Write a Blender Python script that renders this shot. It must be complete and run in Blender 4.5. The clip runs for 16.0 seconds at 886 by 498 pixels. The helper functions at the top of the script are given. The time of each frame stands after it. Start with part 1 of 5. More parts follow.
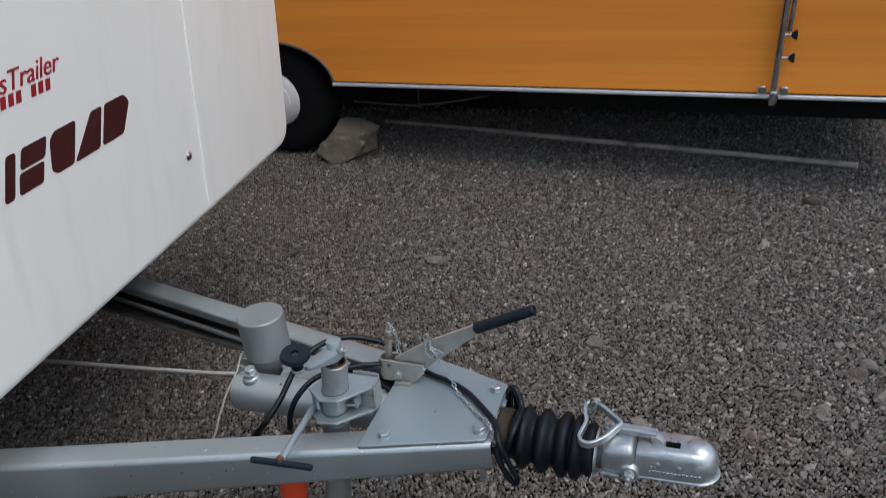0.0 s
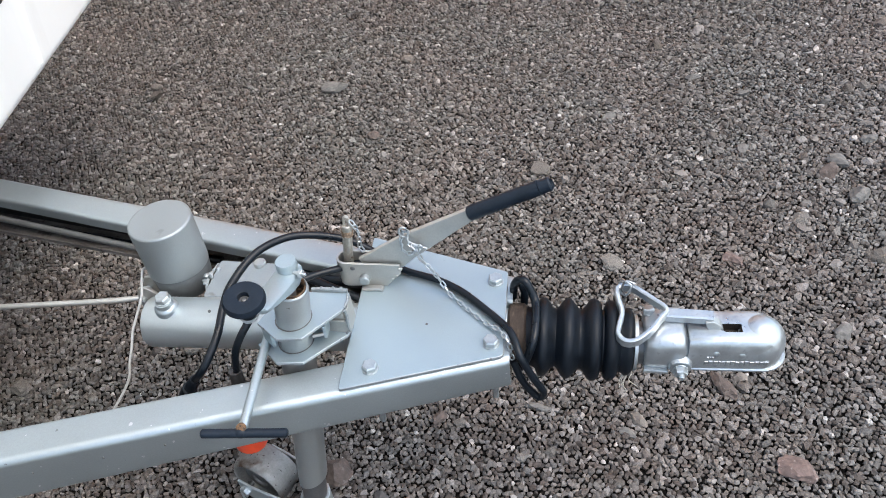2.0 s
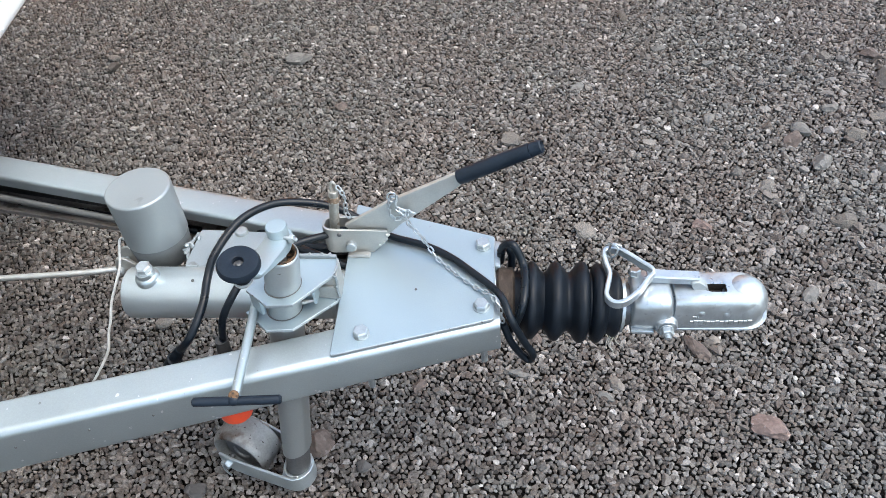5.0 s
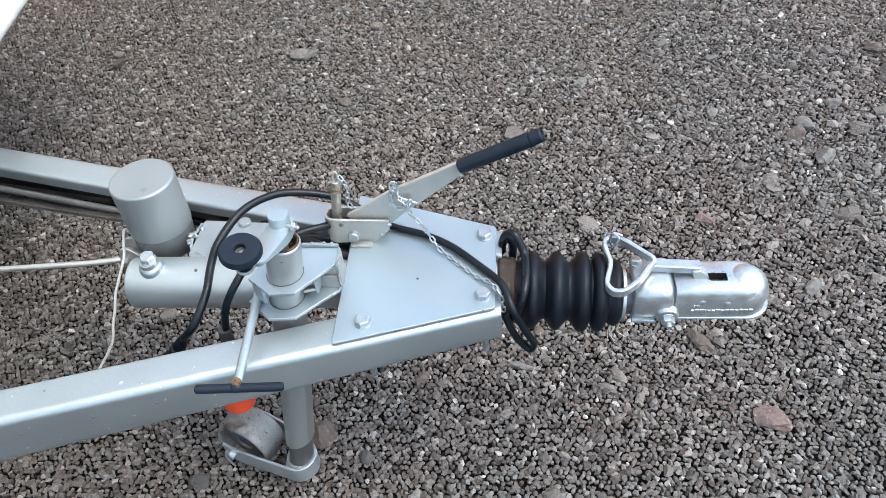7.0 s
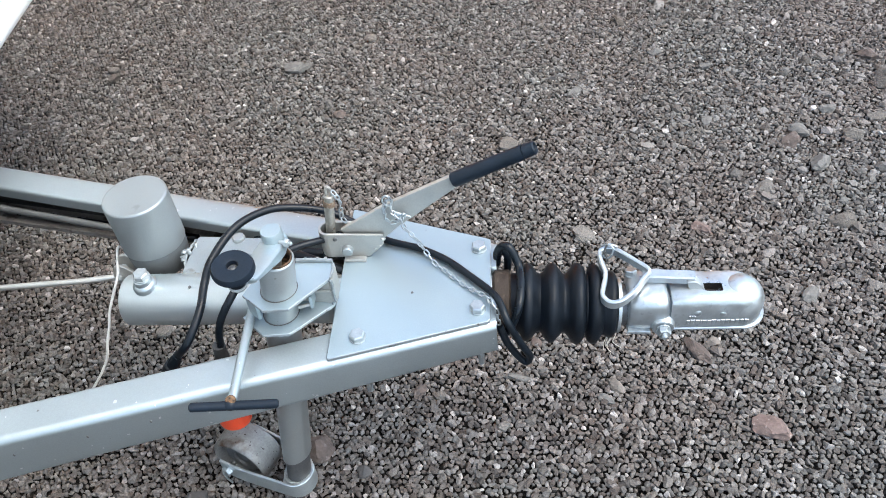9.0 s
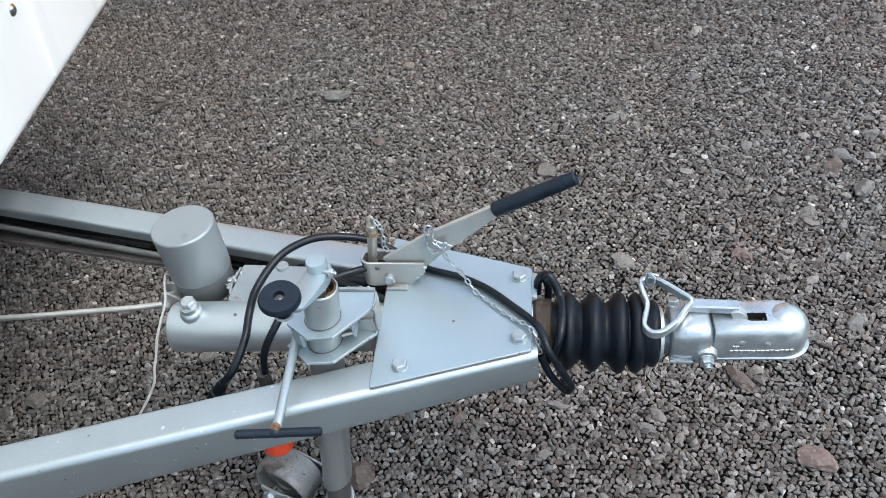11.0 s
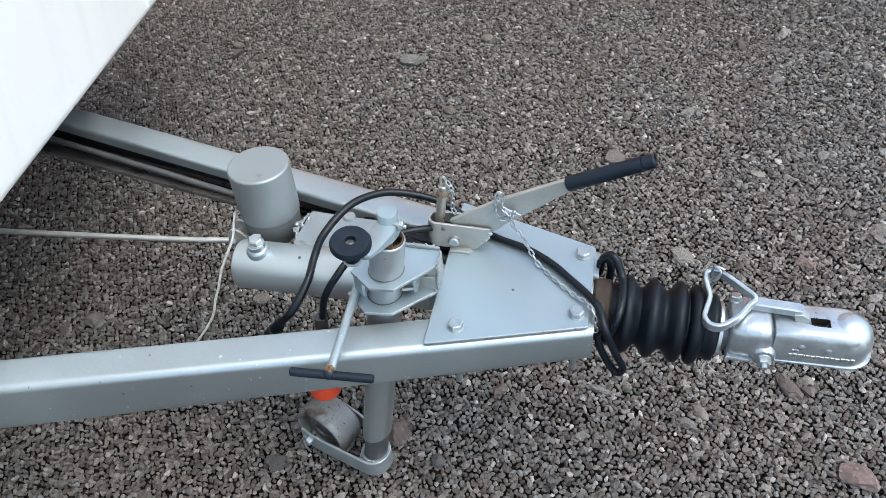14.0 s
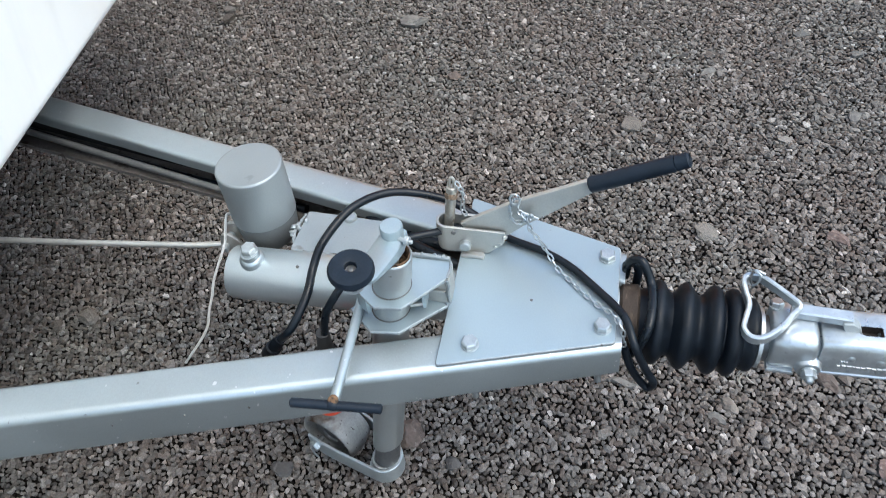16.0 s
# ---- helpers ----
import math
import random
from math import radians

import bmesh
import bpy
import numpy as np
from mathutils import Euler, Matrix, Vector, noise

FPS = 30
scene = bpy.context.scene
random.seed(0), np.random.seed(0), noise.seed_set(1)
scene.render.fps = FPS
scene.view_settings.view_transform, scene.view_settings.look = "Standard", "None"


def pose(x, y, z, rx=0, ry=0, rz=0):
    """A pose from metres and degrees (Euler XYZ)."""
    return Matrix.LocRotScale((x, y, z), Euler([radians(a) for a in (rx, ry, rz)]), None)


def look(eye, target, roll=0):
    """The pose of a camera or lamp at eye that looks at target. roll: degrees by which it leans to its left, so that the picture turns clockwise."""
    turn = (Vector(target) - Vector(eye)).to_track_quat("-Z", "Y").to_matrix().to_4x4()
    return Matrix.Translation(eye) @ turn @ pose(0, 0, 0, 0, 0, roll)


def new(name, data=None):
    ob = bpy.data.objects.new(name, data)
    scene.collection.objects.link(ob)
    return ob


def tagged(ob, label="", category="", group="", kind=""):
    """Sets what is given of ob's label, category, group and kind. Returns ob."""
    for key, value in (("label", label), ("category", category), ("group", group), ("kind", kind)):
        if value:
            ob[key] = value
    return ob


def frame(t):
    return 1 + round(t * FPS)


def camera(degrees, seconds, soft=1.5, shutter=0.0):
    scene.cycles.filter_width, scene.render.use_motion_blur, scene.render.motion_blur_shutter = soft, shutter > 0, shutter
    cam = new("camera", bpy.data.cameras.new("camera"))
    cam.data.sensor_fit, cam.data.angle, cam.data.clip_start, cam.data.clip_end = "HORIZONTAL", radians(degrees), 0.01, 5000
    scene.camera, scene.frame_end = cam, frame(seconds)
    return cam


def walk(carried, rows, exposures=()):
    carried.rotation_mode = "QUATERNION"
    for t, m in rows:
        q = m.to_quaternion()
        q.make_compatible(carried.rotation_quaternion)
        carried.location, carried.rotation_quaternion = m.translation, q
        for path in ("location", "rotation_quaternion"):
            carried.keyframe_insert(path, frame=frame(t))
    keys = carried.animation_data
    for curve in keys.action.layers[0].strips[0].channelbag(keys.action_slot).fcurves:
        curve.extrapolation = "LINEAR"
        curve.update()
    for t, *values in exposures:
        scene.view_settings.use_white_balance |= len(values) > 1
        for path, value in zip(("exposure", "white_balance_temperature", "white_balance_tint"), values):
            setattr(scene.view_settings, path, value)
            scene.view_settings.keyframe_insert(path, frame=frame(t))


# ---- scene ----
cam = camera(57.6, 16.0, soft=0.6, shutter=0.16)
PATH = [
    (0.0, (0.386, -1.1373, 1.4702), (-0.2559, 0.5239, 0.5601), -6.45),
    (0.1, (0.3577, -1.1037, 1.4612), (-0.2795, 0.5167, 0.4772), -6.77),
    (0.2, (0.338, -1.0524, 1.4286), (-0.3075, 0.539, 0.4036), -7.26),
    (0.3, (0.3148, -0.9982, 1.4219), (-0.3337, 0.5722, 0.3669), -7.7),
    (0.4, (0.2923, -0.9541, 1.4283), (-0.3533, 0.6089, 0.3605), -7.71),
    (0.5, (0.2826, -0.9051, 1.433), (-0.3729, 0.6435, 0.3503), -7.73),
    (0.7, (0.2566, -0.8415, 1.4282), (-0.4009, 0.6845, 0.315), -7.52),
    (0.8, (0.25, -0.8096, 1.4253), (-0.4051, 0.6967, 0.2842), -7.48),
    (1.0, (0.2401, -0.7854, 1.4177), (-0.3889, 0.6869, 0.2191), -7.37),
    (1.2, (0.2235, -0.7672, 1.4068), (-0.3332, 0.6841, 0.1483), -7.03),
    (1.5, (0.1791, -0.7632, 1.4007), (-0.2262, 0.6886, 0.0861), -8.15),
    (1.7, (0.1429, -0.7715, 1.399), (-0.1824, 0.6804, 0.0625), -7.73),
    (1.8, (0.1279, -0.78, 1.3987), (-0.1808, 0.6678, 0.0539), -7.88),
    (2.0, (0.0979, -0.7893, 1.3881), (-0.1921, 0.6453, 0.025), -8.08),
    (2.2, (0.0796, -0.7986, 1.3843), (-0.2046, 0.6257, 0.0093), -7.59),
    (2.5, (0.0694, -0.8087, 1.3867), (-0.1892, 0.6152, 0.0063), -7.41),
    (3.0, (0.0606, -0.8035, 1.3777), (-0.1345, 0.6042, -0.0295), -6.69),
    (3.5, (0.043, -0.7995, 1.3745), (-0.132, 0.5951, -0.0484), -5.4),
    (4.0, (0.0399, -0.799, 1.3771), (-0.1266, 0.5994, -0.043), -5.39),
    (6.5, (0.0573, -0.8191, 1.3718), (-0.1334, 0.5918, -0.0328), -6.39),
    (7.0, (0.0526, -0.8198, 1.3693), (-0.1361, 0.5856, -0.0411), -6.19),
    (7.5, (0.0488, -0.8197, 1.3683), (-0.1348, 0.5829, -0.0457), -6.02),
    (8.0, (0.0529, -0.8089, 1.3658), (-0.1144, 0.5952, -0.0486), -6.03),
    (8.5, (0.0539, -0.8107, 1.3659), (-0.1278, 0.5937, -0.0465), -6.33),
    (9.0, (0.0591, -0.8125, 1.371), (-0.1263, 0.6088, -0.0238), -6.8),
    (9.2, (0.0567, -0.8103, 1.3783), (-0.126, 0.635, 0.008), -6.87),
    (11.3, (0.048, -0.8166, 1.3863), (-0.2337, 0.6362, 0.0408), -8.58),
    (11.5, (0.0444, -0.82, 1.3846), (-0.2491, 0.6302, 0.039), -8.06),
    (11.8, (0.0327, -0.8241, 1.3828), (-0.3087, 0.6118, 0.0331), -6.99),
    (12.0, (0.0274, -0.8248, 1.3822), (-0.3252, 0.6031, 0.0269), -6.03),
    (12.5, (0.0204, -0.832, 1.3845), (-0.36, 0.5798, 0.0199), -5.4),
    (13.0, (0.0195, -0.83, 1.3784), (-0.362, 0.5676, -0.0005), -5.04),
    (13.5, (0.0157, -0.8402, 1.378), (-0.3728, 0.5554, -0.001), -4.76),
    (14.0, (0.0223, -0.839, 1.3789), (-0.3558, 0.5639, 0.0044), -5.07),
    (14.5, (0.0225, -0.834, 1.3809), (-0.3524, 0.5659, 0.0026), -5.65),
    (15.0, (0.0262, -0.824, 1.3709), (-0.3435, 0.5548, -0.0299), -6.68),
    (15.2, (0.0182, -0.8201, 1.3734), (-0.3517, 0.5477, -0.038), -6.75),
    (15.5, (0.0045, -0.8093, 1.3743), (-0.3729, 0.5392, -0.0537), -7.01),
    (15.7, (-0.004, -0.782, 1.3672), (-0.3776, 0.5383, -0.0879), -7.12),
    (15.8, (-0.0048, -0.7639, 1.3724), (-0.377, 0.5393, -0.0983), -7.17),
    (15.9, (-0.0056, -0.7403, 1.3687), (-0.38, 0.5635, -0.101), -7.29),
    (16.0, (-0.0101, -0.7038, 1.3652), (-0.3933, 0.5985, -0.1035), -7.52),
]
EXPOSURES = [(0, 0.35, 6530, 6), (0.5, 0.87, 6580, 6), (1, 1.0, 6590, 6), (1.5, 1.24, 6550, 6), (2.5, 1.51, 6500, 6), (3.5, 1.66, 6460, 5), (6.5, 1.57, 6300, 3), (7, 1.65, 6320, 3), (9, 1.69, 6320, 3), (11.5, 1.35, 6260, 2), (15, 1.33, 6250, 2), (16, 1.37, 6240, 2)]
walk(cam, [(t, look(eye, target, roll)) for t, eye, target, roll in PATH], EXPOSURES)
SKY, SUN = 0.185, 0.5

# ---- world, sun, exposure ----
world = bpy.data.worlds.new("overcast_sky")
scene.world = world
world.use_nodes = True
wn = world.node_tree.nodes
sky = wn.new("ShaderNodeTexSky")
sky.sky_type = "NISHITA"
sky.sun_disc = False
sky.sun_elevation = radians(62)
sky.sun_rotation = radians(110)
sky.air_density, sky.dust_density, sky.ozone_density = 1.0, 3.0, 1.0
world.node_tree.links.new(sky.outputs[0], wn["Background"].inputs[0])
wn["Background"].inputs[1].default_value = SKY
sun = new("sun", bpy.data.lights.new("sun", "SUN"))
sun.data.energy, sun.data.angle, sun.data.color = SUN, radians(50), (1.0, 0.98, 0.96)
sun.matrix_world = look((2.2, -0.8, 4.4), (0, 0, 0))


# ---- materials ----
def ramp(nt, stops):
    node = nt.nodes.new("ShaderNodeValToRGB")
    els = node.color_ramp.elements
    while len(els) < len(stops):
        els.new(0.5)
    for el, (p, c) in zip(els, stops):
        el.position, el.color = p, (*c, 1)
    return node


def material(name, color, rough=0.5, metal=0.0, vary=0.12, scale=18.0, bump=0.15, bump_scale=120.0,
             spots=None, spot_at=0.66, spot_scale=40.0, stretch=(1, 1, 1), coat=0.0, rough_vary=0.1, spec=0.5, spot_soft=0.04, flecks=None):
    """Colour varied at two scales, fine relief, and optional spots of wear (rust, chips, dirt)."""
    m = bpy.data.materials.new(name)
    m.use_nodes = True
    nt = m.node_tree
    b = nt.nodes["Principled BSDF"]
    link = nt.links.new
    co = nt.nodes.new("ShaderNodeTexCoord")
    mp = nt.nodes.new("ShaderNodeMapping")
    mp.inputs["Scale"].default_value = stretch
    link(co.outputs["Object"], mp.inputs[0])

    def noise_tex(s, detail=4.0):
        n = nt.nodes.new("ShaderNodeTexNoise")
        n.inputs["Scale"].default_value, n.inputs["Detail"].default_value = s, detail
        link(mp.outputs[0], n.inputs["Vector"])
        return n

    big, fine = noise_tex(scale), noise_tex(bump_scale, 3.0)
    c = Vector(color)
    r = ramp(nt, [(0.3, c * (1 - vary)), (0.7, [min(1, v * (1 + vary)) for v in c])])
    link(big.outputs[0], r.inputs[0])
    grain = nt.nodes.new("ShaderNodeMix")
    grain.data_type, grain.blend_type = "RGBA", "OVERLAY"
    grain.inputs[0].default_value = min(1, vary * 1.5)
    link(r.outputs[0], grain.inputs[6])
    link(fine.outputs[0], grain.inputs[7])
    out = grain.outputs[2]
    if spots:
        sp = noise_tex(spot_scale, 6.0)
        mask = ramp(nt, [(spot_at, (0, 0, 0)), (min(1, spot_at + spot_soft), (1, 1, 1))])
        link(sp.outputs[0], mask.inputs[0])
        mx = nt.nodes.new("ShaderNodeMix")
        mx.data_type = "RGBA"
        link(mask.outputs[0], mx.inputs[0])
        link(out, mx.inputs[6])
        mx.inputs[7].default_value = (*spots, 1)
        out = mx.outputs[2]
    if flecks:
        colour, at, size = flecks
        fl = noise_tex(size, 2.0)
        mask = ramp(nt, [(at, (0, 0, 0)), (min(1, at + 0.015), (1, 1, 1))])
        link(fl.outputs[0], mask.inputs[0])
        mx = nt.nodes.new("ShaderNodeMix")
        mx.data_type = "RGBA"
        link(mask.outputs[0], mx.inputs[0])
        link(out, mx.inputs[6])
        mx.inputs[7].default_value = (*colour, 1)
        out = mx.outputs[2]
    link(out, b.inputs["Base Color"])
    rr = ramp(nt, [(0.3, [max(0.03, rough - rough_vary)] * 3), (0.7, [min(1, rough + rough_vary)] * 3)])
    link(big.outputs[0], rr.inputs[0])
    link(rr.outputs[0], b.inputs["Roughness"])
    b.inputs["Metallic"].default_value = metal
    b.inputs["Coat Weight"].default_value = coat
    b.inputs["Specular IOR Level"].default_value = spec
    bp = nt.nodes.new("ShaderNodeBump")
    bp.inputs["Strength"].default_value, bp.inputs["Distance"].default_value = bump, 0.002
    link(fine.outputs[0], bp.inputs["Height"])
    link(bp.outputs[0], b.inputs["Normal"])
    return m


def island_material(name, stops, rough=0.85, by_object=False):
    """Stones: each piece takes its own colour from the ramp, with a mineral speckle."""
    m = bpy.data.materials.new(name)
    m.use_nodes = True
    nt = m.node_tree
    b = nt.nodes["Principled BSDF"]
    link = nt.links.new
    if by_object:
        src = nt.nodes.new("ShaderNodeObjectInfo").outputs["Random"]
    else:
        src = nt.nodes.new("ShaderNodeNewGeometry").outputs["Random Per Island"]
    r = ramp(nt, stops)
    link(src, r.inputs[0])
    co = nt.nodes.new("ShaderNodeTexCoord")
    fine = nt.nodes.new("ShaderNodeTexNoise")
    fine.inputs["Scale"].default_value, fine.inputs["Detail"].default_value = 380.0, 5.0
    link(co.outputs["Object"], fine.inputs["Vector"])
    patch = nt.nodes.new("ShaderNodeTexNoise")
    patch.inputs["Scale"].default_value, patch.inputs["Detail"].default_value = 2.2, 3.0
    link(co.outputs["Object"], patch.inputs["Vector"])
    mx = nt.nodes.new("ShaderNodeMix")
    mx.data_type, mx.blend_type = "RGBA", "OVERLAY"
    mx.inputs[0].default_value = 0.8
    link(r.outputs[0], mx.inputs[6])
    link(fine.outputs[0], mx.inputs[7])
    tint = ramp(nt, [(0.36, (1.015, 0.968, 0.925)), (0.5, (0.99, 0.983, 0.955)), (0.64, (0.965, 0.993, 0.965))])
    link(patch.outputs[0], tint.inputs[0])
    mu = nt.nodes.new("ShaderNodeMix")
    mu.data_type, mu.blend_type = "RGBA", "MULTIPLY"
    mu.inputs[0].default_value = 1.0
    link(mx.outputs[2], mu.inputs[6])
    link(tint.outputs[0], mu.inputs[7])
    link(mu.outputs[2], b.inputs["Base Color"])
    b.inputs["Roughness"].default_value = rough
    b.inputs["Specular IOR Level"].default_value = 0.35
    bp = nt.nodes.new("ShaderNodeBump")
    bp.inputs["Strength"].default_value, bp.inputs["Distance"].default_value = 0.9 if by_object else 0.5, 0.003 if by_object else 0.002
    link(fine.outputs[0], bp.inputs["Height"])
    link(bp.outputs[0], b.inputs["Normal"])
    return m


GRAVEL_STOPS = [(0.0, (0.0485, 0.0432, 0.0404)), (0.15, (0.0807, 0.0656, 0.0577)), (0.3, (0.088, 0.0828, 0.0778)), (0.45, (0.1128, 0.0962, 0.0862)),
                (0.6, (0.1077, 0.1018, 0.0977)), (0.75, (0.1399, 0.1259, 0.1162)), (0.9, (0.1751, 0.163, 0.155)), (0.985, (0.2152, 0.1985, 0.1888)), (0.999, (0.3784, 0.3569, 0.3409))]
# Near-black tones: the shade in the gaps between chips, as colour.
GAP_SHADE_STOPS = [(0.0, (0.012, 0.0105, 0.0095)), (0.5, (0.023, 0.0205, 0.0185)), (1.0, (0.038, 0.034, 0.031))]
GRAVEL = island_material("crushed_stone", GRAVEL_STOPS)


def far_gravel(name, stops):
    """Gravel too far off to be built, or the dark sheet under the chips: stone-sized cells with sunken joints."""
    m = bpy.data.materials.new(name)
    m.use_nodes = True
    nt = m.node_tree
    b = nt.nodes["Principled BSDF"]
    link = nt.links.new
    co = nt.nodes.new("ShaderNodeTexCoord")
    cell = nt.nodes.new("ShaderNodeTexVoronoi")
    edge = nt.nodes.new("ShaderNodeTexVoronoi")
    edge.feature = "DISTANCE_TO_EDGE"
    for v in (cell, edge):
        v.inputs["Scale"].default_value = 75.0
        link(co.outputs["Object"], v.inputs["Vector"])
    r = ramp(nt, stops)
    link(cell.outputs["Color"], r.inputs[0])
    joint = ramp(nt, [(0.0, (0.12, 0.11, 0.1)), (0.16, (1, 1, 1))])
    link(edge.outputs["Distance"], joint.inputs[0])
    mu = nt.nodes.new("ShaderNodeMix")
    mu.data_type, mu.blend_type = "RGBA", "MULTIPLY"
    mu.inputs[0].default_value = 1.0
    link(r.outputs[0], mu.inputs[6])
    link(joint.outputs[0], mu.inputs[7])
    link(mu.outputs[2], b.inputs["Base Color"])
    b.inputs["Roughness"].default_value = 0.95
    b.inputs["Specular IOR Level"].default_value = 0.1
    bp = nt.nodes.new("ShaderNodeBump")
    bp.inputs["Strength"].default_value, bp.inputs["Distance"].default_value = 1.0, 0.006
    link(edge.outputs["Distance"], bp.inputs["Height"])
    link(bp.outputs[0], b.inputs["Normal"])
    return m


DIRT = far_gravel("far_gravel", GRAVEL_STOPS)
GAP_SHADE = far_gravel("gravel_gap_shade", GAP_SHADE_STOPS)
SILVER = material("silver_paint", (0.385, 0.432, 0.448), 0.44, 0.85, 0.07, 6, 0.05, 500, spots=(0.14, 0.135, 0.13), spot_at=0.73, spot_scale=75, flecks=((0.62, 0.64, 0.65), 0.715, 85), rough_vary=0.06)
PALE_SILVER = material("pale_silver_paint", (0.304, 0.367, 0.392), 0.42, 0.62, 0.05, 8, 0.05, 500, spots=(0.15, 0.145, 0.14), spot_at=0.735, spot_scale=75, rough_vary=0.06)
# Silver paint made lighter, adding the skylight the draw tube's top lacks.
LIT_SILVER = material("lit_silver_paint", (0.49, 0.54, 0.555), 0.42, 0.8, 0.06, 7, 0.05, 500, spots=(0.14, 0.135, 0.13), spot_at=0.74, spot_scale=75, rough_vary=0.06)
GREY_METAL = material("grey_painted_steel", (0.44, 0.48, 0.485), 0.42, 0.8, 0.1, 25, 0.1, 400, spots=(0.2, 0.17, 0.14), spot_at=0.76, spot_scale=70)
SCUFFED = material("scuffed_grey_tube", (0.36, 0.378, 0.372), 0.45, 0.7, 0.05, 9, 0.12, 300, spots=(0.06, 0.055, 0.05), spot_at=0.70, spot_scale=38, stretch=(1, 1, 1.8))
WARM_STEEL = material("weathered_steel", (0.42, 0.415, 0.388), 0.42, 0.75, 0.08, 45, 0.08, 400, spots=(0.24, 0.2, 0.16), spot_at=0.76, spot_scale=60)
GALV = material("galvanised_steel", (0.40, 0.43, 0.445), 0.36, 0.78, 0.08, 45, 0.22, 130, spots=(0.32, 0.345, 0.36), spot_at=0.6, spot_soft=0.1, spot_scale=90, rough_vary=0.1)
ZINC = material("zinc_bolt", (0.39, 0.42, 0.428), 0.42, 0.8, 0.12, 80, 0.08, 300)
FRAY = material("frayed_wire", (0.36, 0.33, 0.28), 0.6, 0.1, 0.15, 60, 0.05, 400)
HUB = material("grey_wheel_hub", (0.15, 0.155, 0.158), 0.5, 0.5, 0.3, 40, 0.2, 200)
RUST = material("rust", (0.115, 0.066, 0.035), 0.9, 0.1, 0.4, 120, 0.5, 300, spots=(0.025, 0.019, 0.015), spot_at=0.52, spot_soft=0.08, spot_scale=170)
COLLAR = material("browned_steel", (0.045, 0.034, 0.027), 0.75, 0.3, 0.35, 60, 0.4, 250, spots=(0.10, 0.078, 0.062), spot_at=0.60, spot_soft=0.1, spot_scale=60, stretch=(3, 1, 1), spec=0.25)
# Channel insides: some dirt, with the shade in there put into the colour.
SHADED_GRIME = material("shaded_grimy_inside", (0.035, 0.034, 0.033), 0.75, 0.2, 0.3, 20, 0.2, 200, spots=(0.09, 0.08, 0.07), spot_at=0.62, spot_scale=30)
SHADED_DUST = material("shaded_dusty_flange", (0.15, 0.135, 0.12), 0.8, 0.15, 0.25, 16, 0.25, 200, spots=(0.07, 0.06, 0.05), spot_at=0.6, spot_scale=25)
PIPE = material("dusty_grey_pipe", (0.105, 0.105, 0.103), 0.5, 0.4, 0.15, 30, 0.15, 200)
PINSTEEL = material("worn_pin", (0.33, 0.315, 0.28), 0.42, 0.7, 0.2, 60, 0.2, 300, spots=(0.13, 0.09, 0.055), spot_at=0.6, spot_scale=90)
PINRUST = material("rusty_collar", (0.15, 0.105, 0.07), 0.7, 0.4, 0.35, 120, 0.4, 300, spots=(0.28, 0.25, 0.21), spot_at=0.58, spot_scale=140)
DARKSTEEL = material("dark_steel", (0.12, 0.12, 0.12), 0.45, 0.6, 0.2, 50, 0.1, 300)
# Rust spots on near-black, which paints the slot's inner shade.
SHADED_RUST = material("shaded_rust", (0.013, 0.009, 0.0065), 0.7, 0.1, 0.4, 160, 0.5, 300, spots=(0.08, 0.04, 0.02), spot_at=0.62, spot_scale=120)
CHIPPED = material("chipped_paint_edge", (0.30, 0.33, 0.34), 0.5, 0.6, 0.1, 30, 0.1, 400, spots=(0.14, 0.135, 0.13), spot_at=0.60, spot_soft=0.06, spot_scale=110)
WORNPLATE = material("worn_silver_plate", (0.28, 0.312, 0.322), 0.46, 0.6, 0.08, 20, 0.1, 400, spots=(0.20, 0.205, 0.205), spot_at=0.64, spot_soft=0.1, spot_scale=40, flecks=((0.10, 0.09, 0.08), 0.735, 160))
SLEEVE = material("scuffed_silver_sleeve", (0.30, 0.325, 0.33), 0.45, 0.65, 0.07, 16, 0.1, 400, spots=(0.11, 0.105, 0.10), spot_at=0.71, spot_scale=55, stretch=(1, 1, 3.0))
CANPAINT = material("matte_silver_paint", (0.27, 0.295, 0.30), 0.48, 0.65, 0.06, 14, 0.08, 500, spots=(0.22, 0.235, 0.24), spot_at=0.66, spot_scale=30)
CANBASE = material("dull_grey_base", (0.125, 0.136, 0.138), 0.6, 0.4, 0.12, 25, 0.15, 300, spots=(0.13, 0.125, 0.12), spot_at=0.64, spot_scale=40)
RUBBER = material("black_rubber", (0.0036, 0.0058, 0.0090), 0.48, 0, 0.3, 40, 0.15, 300, spots=(0.011, 0.0115, 0.012), spot_at=0.68, spot_scale=45, spec=0.2)
CABLE = material("black_cable", (0.0036, 0.0060, 0.0092), 0.34, 0, 0.25, 60, 0.08, 500, spec=0.25)
PLASTIC = material("black_plastic", (0.0075, 0.0125, 0.0200), 0.45, 0, 0.2, 50, 0.1, 400, spots=(0.12, 0.12, 0.12), spot_at=0.75, spot_scale=90, spec=0.2)
BOOT = material("grey_boot", (0.03, 0.03, 0.031), 0.7, 0, 0.2, 60, 0.1, 400)
RED = material("orange_red_plastic", (0.62, 0.06, 0.02), 0.4, 0, 0.1, 60, 0.05, 400)
WHITE_WIRE = material("pale_wire", (0.40, 0.40, 0.39), 0.6, 0, 0.1, 60, 0.05, 400)
GELCOAT = material("white_gelcoat", (0.885, 0.885, 0.852), 0.42, 0, 0.025, 5.0, 0.02, 300, spots=(0.80, 0.80, 0.765), spot_at=0.54, spot_soft=0.3, spot_scale=16, stretch=(1, 1, 0.07), coat=0.08)
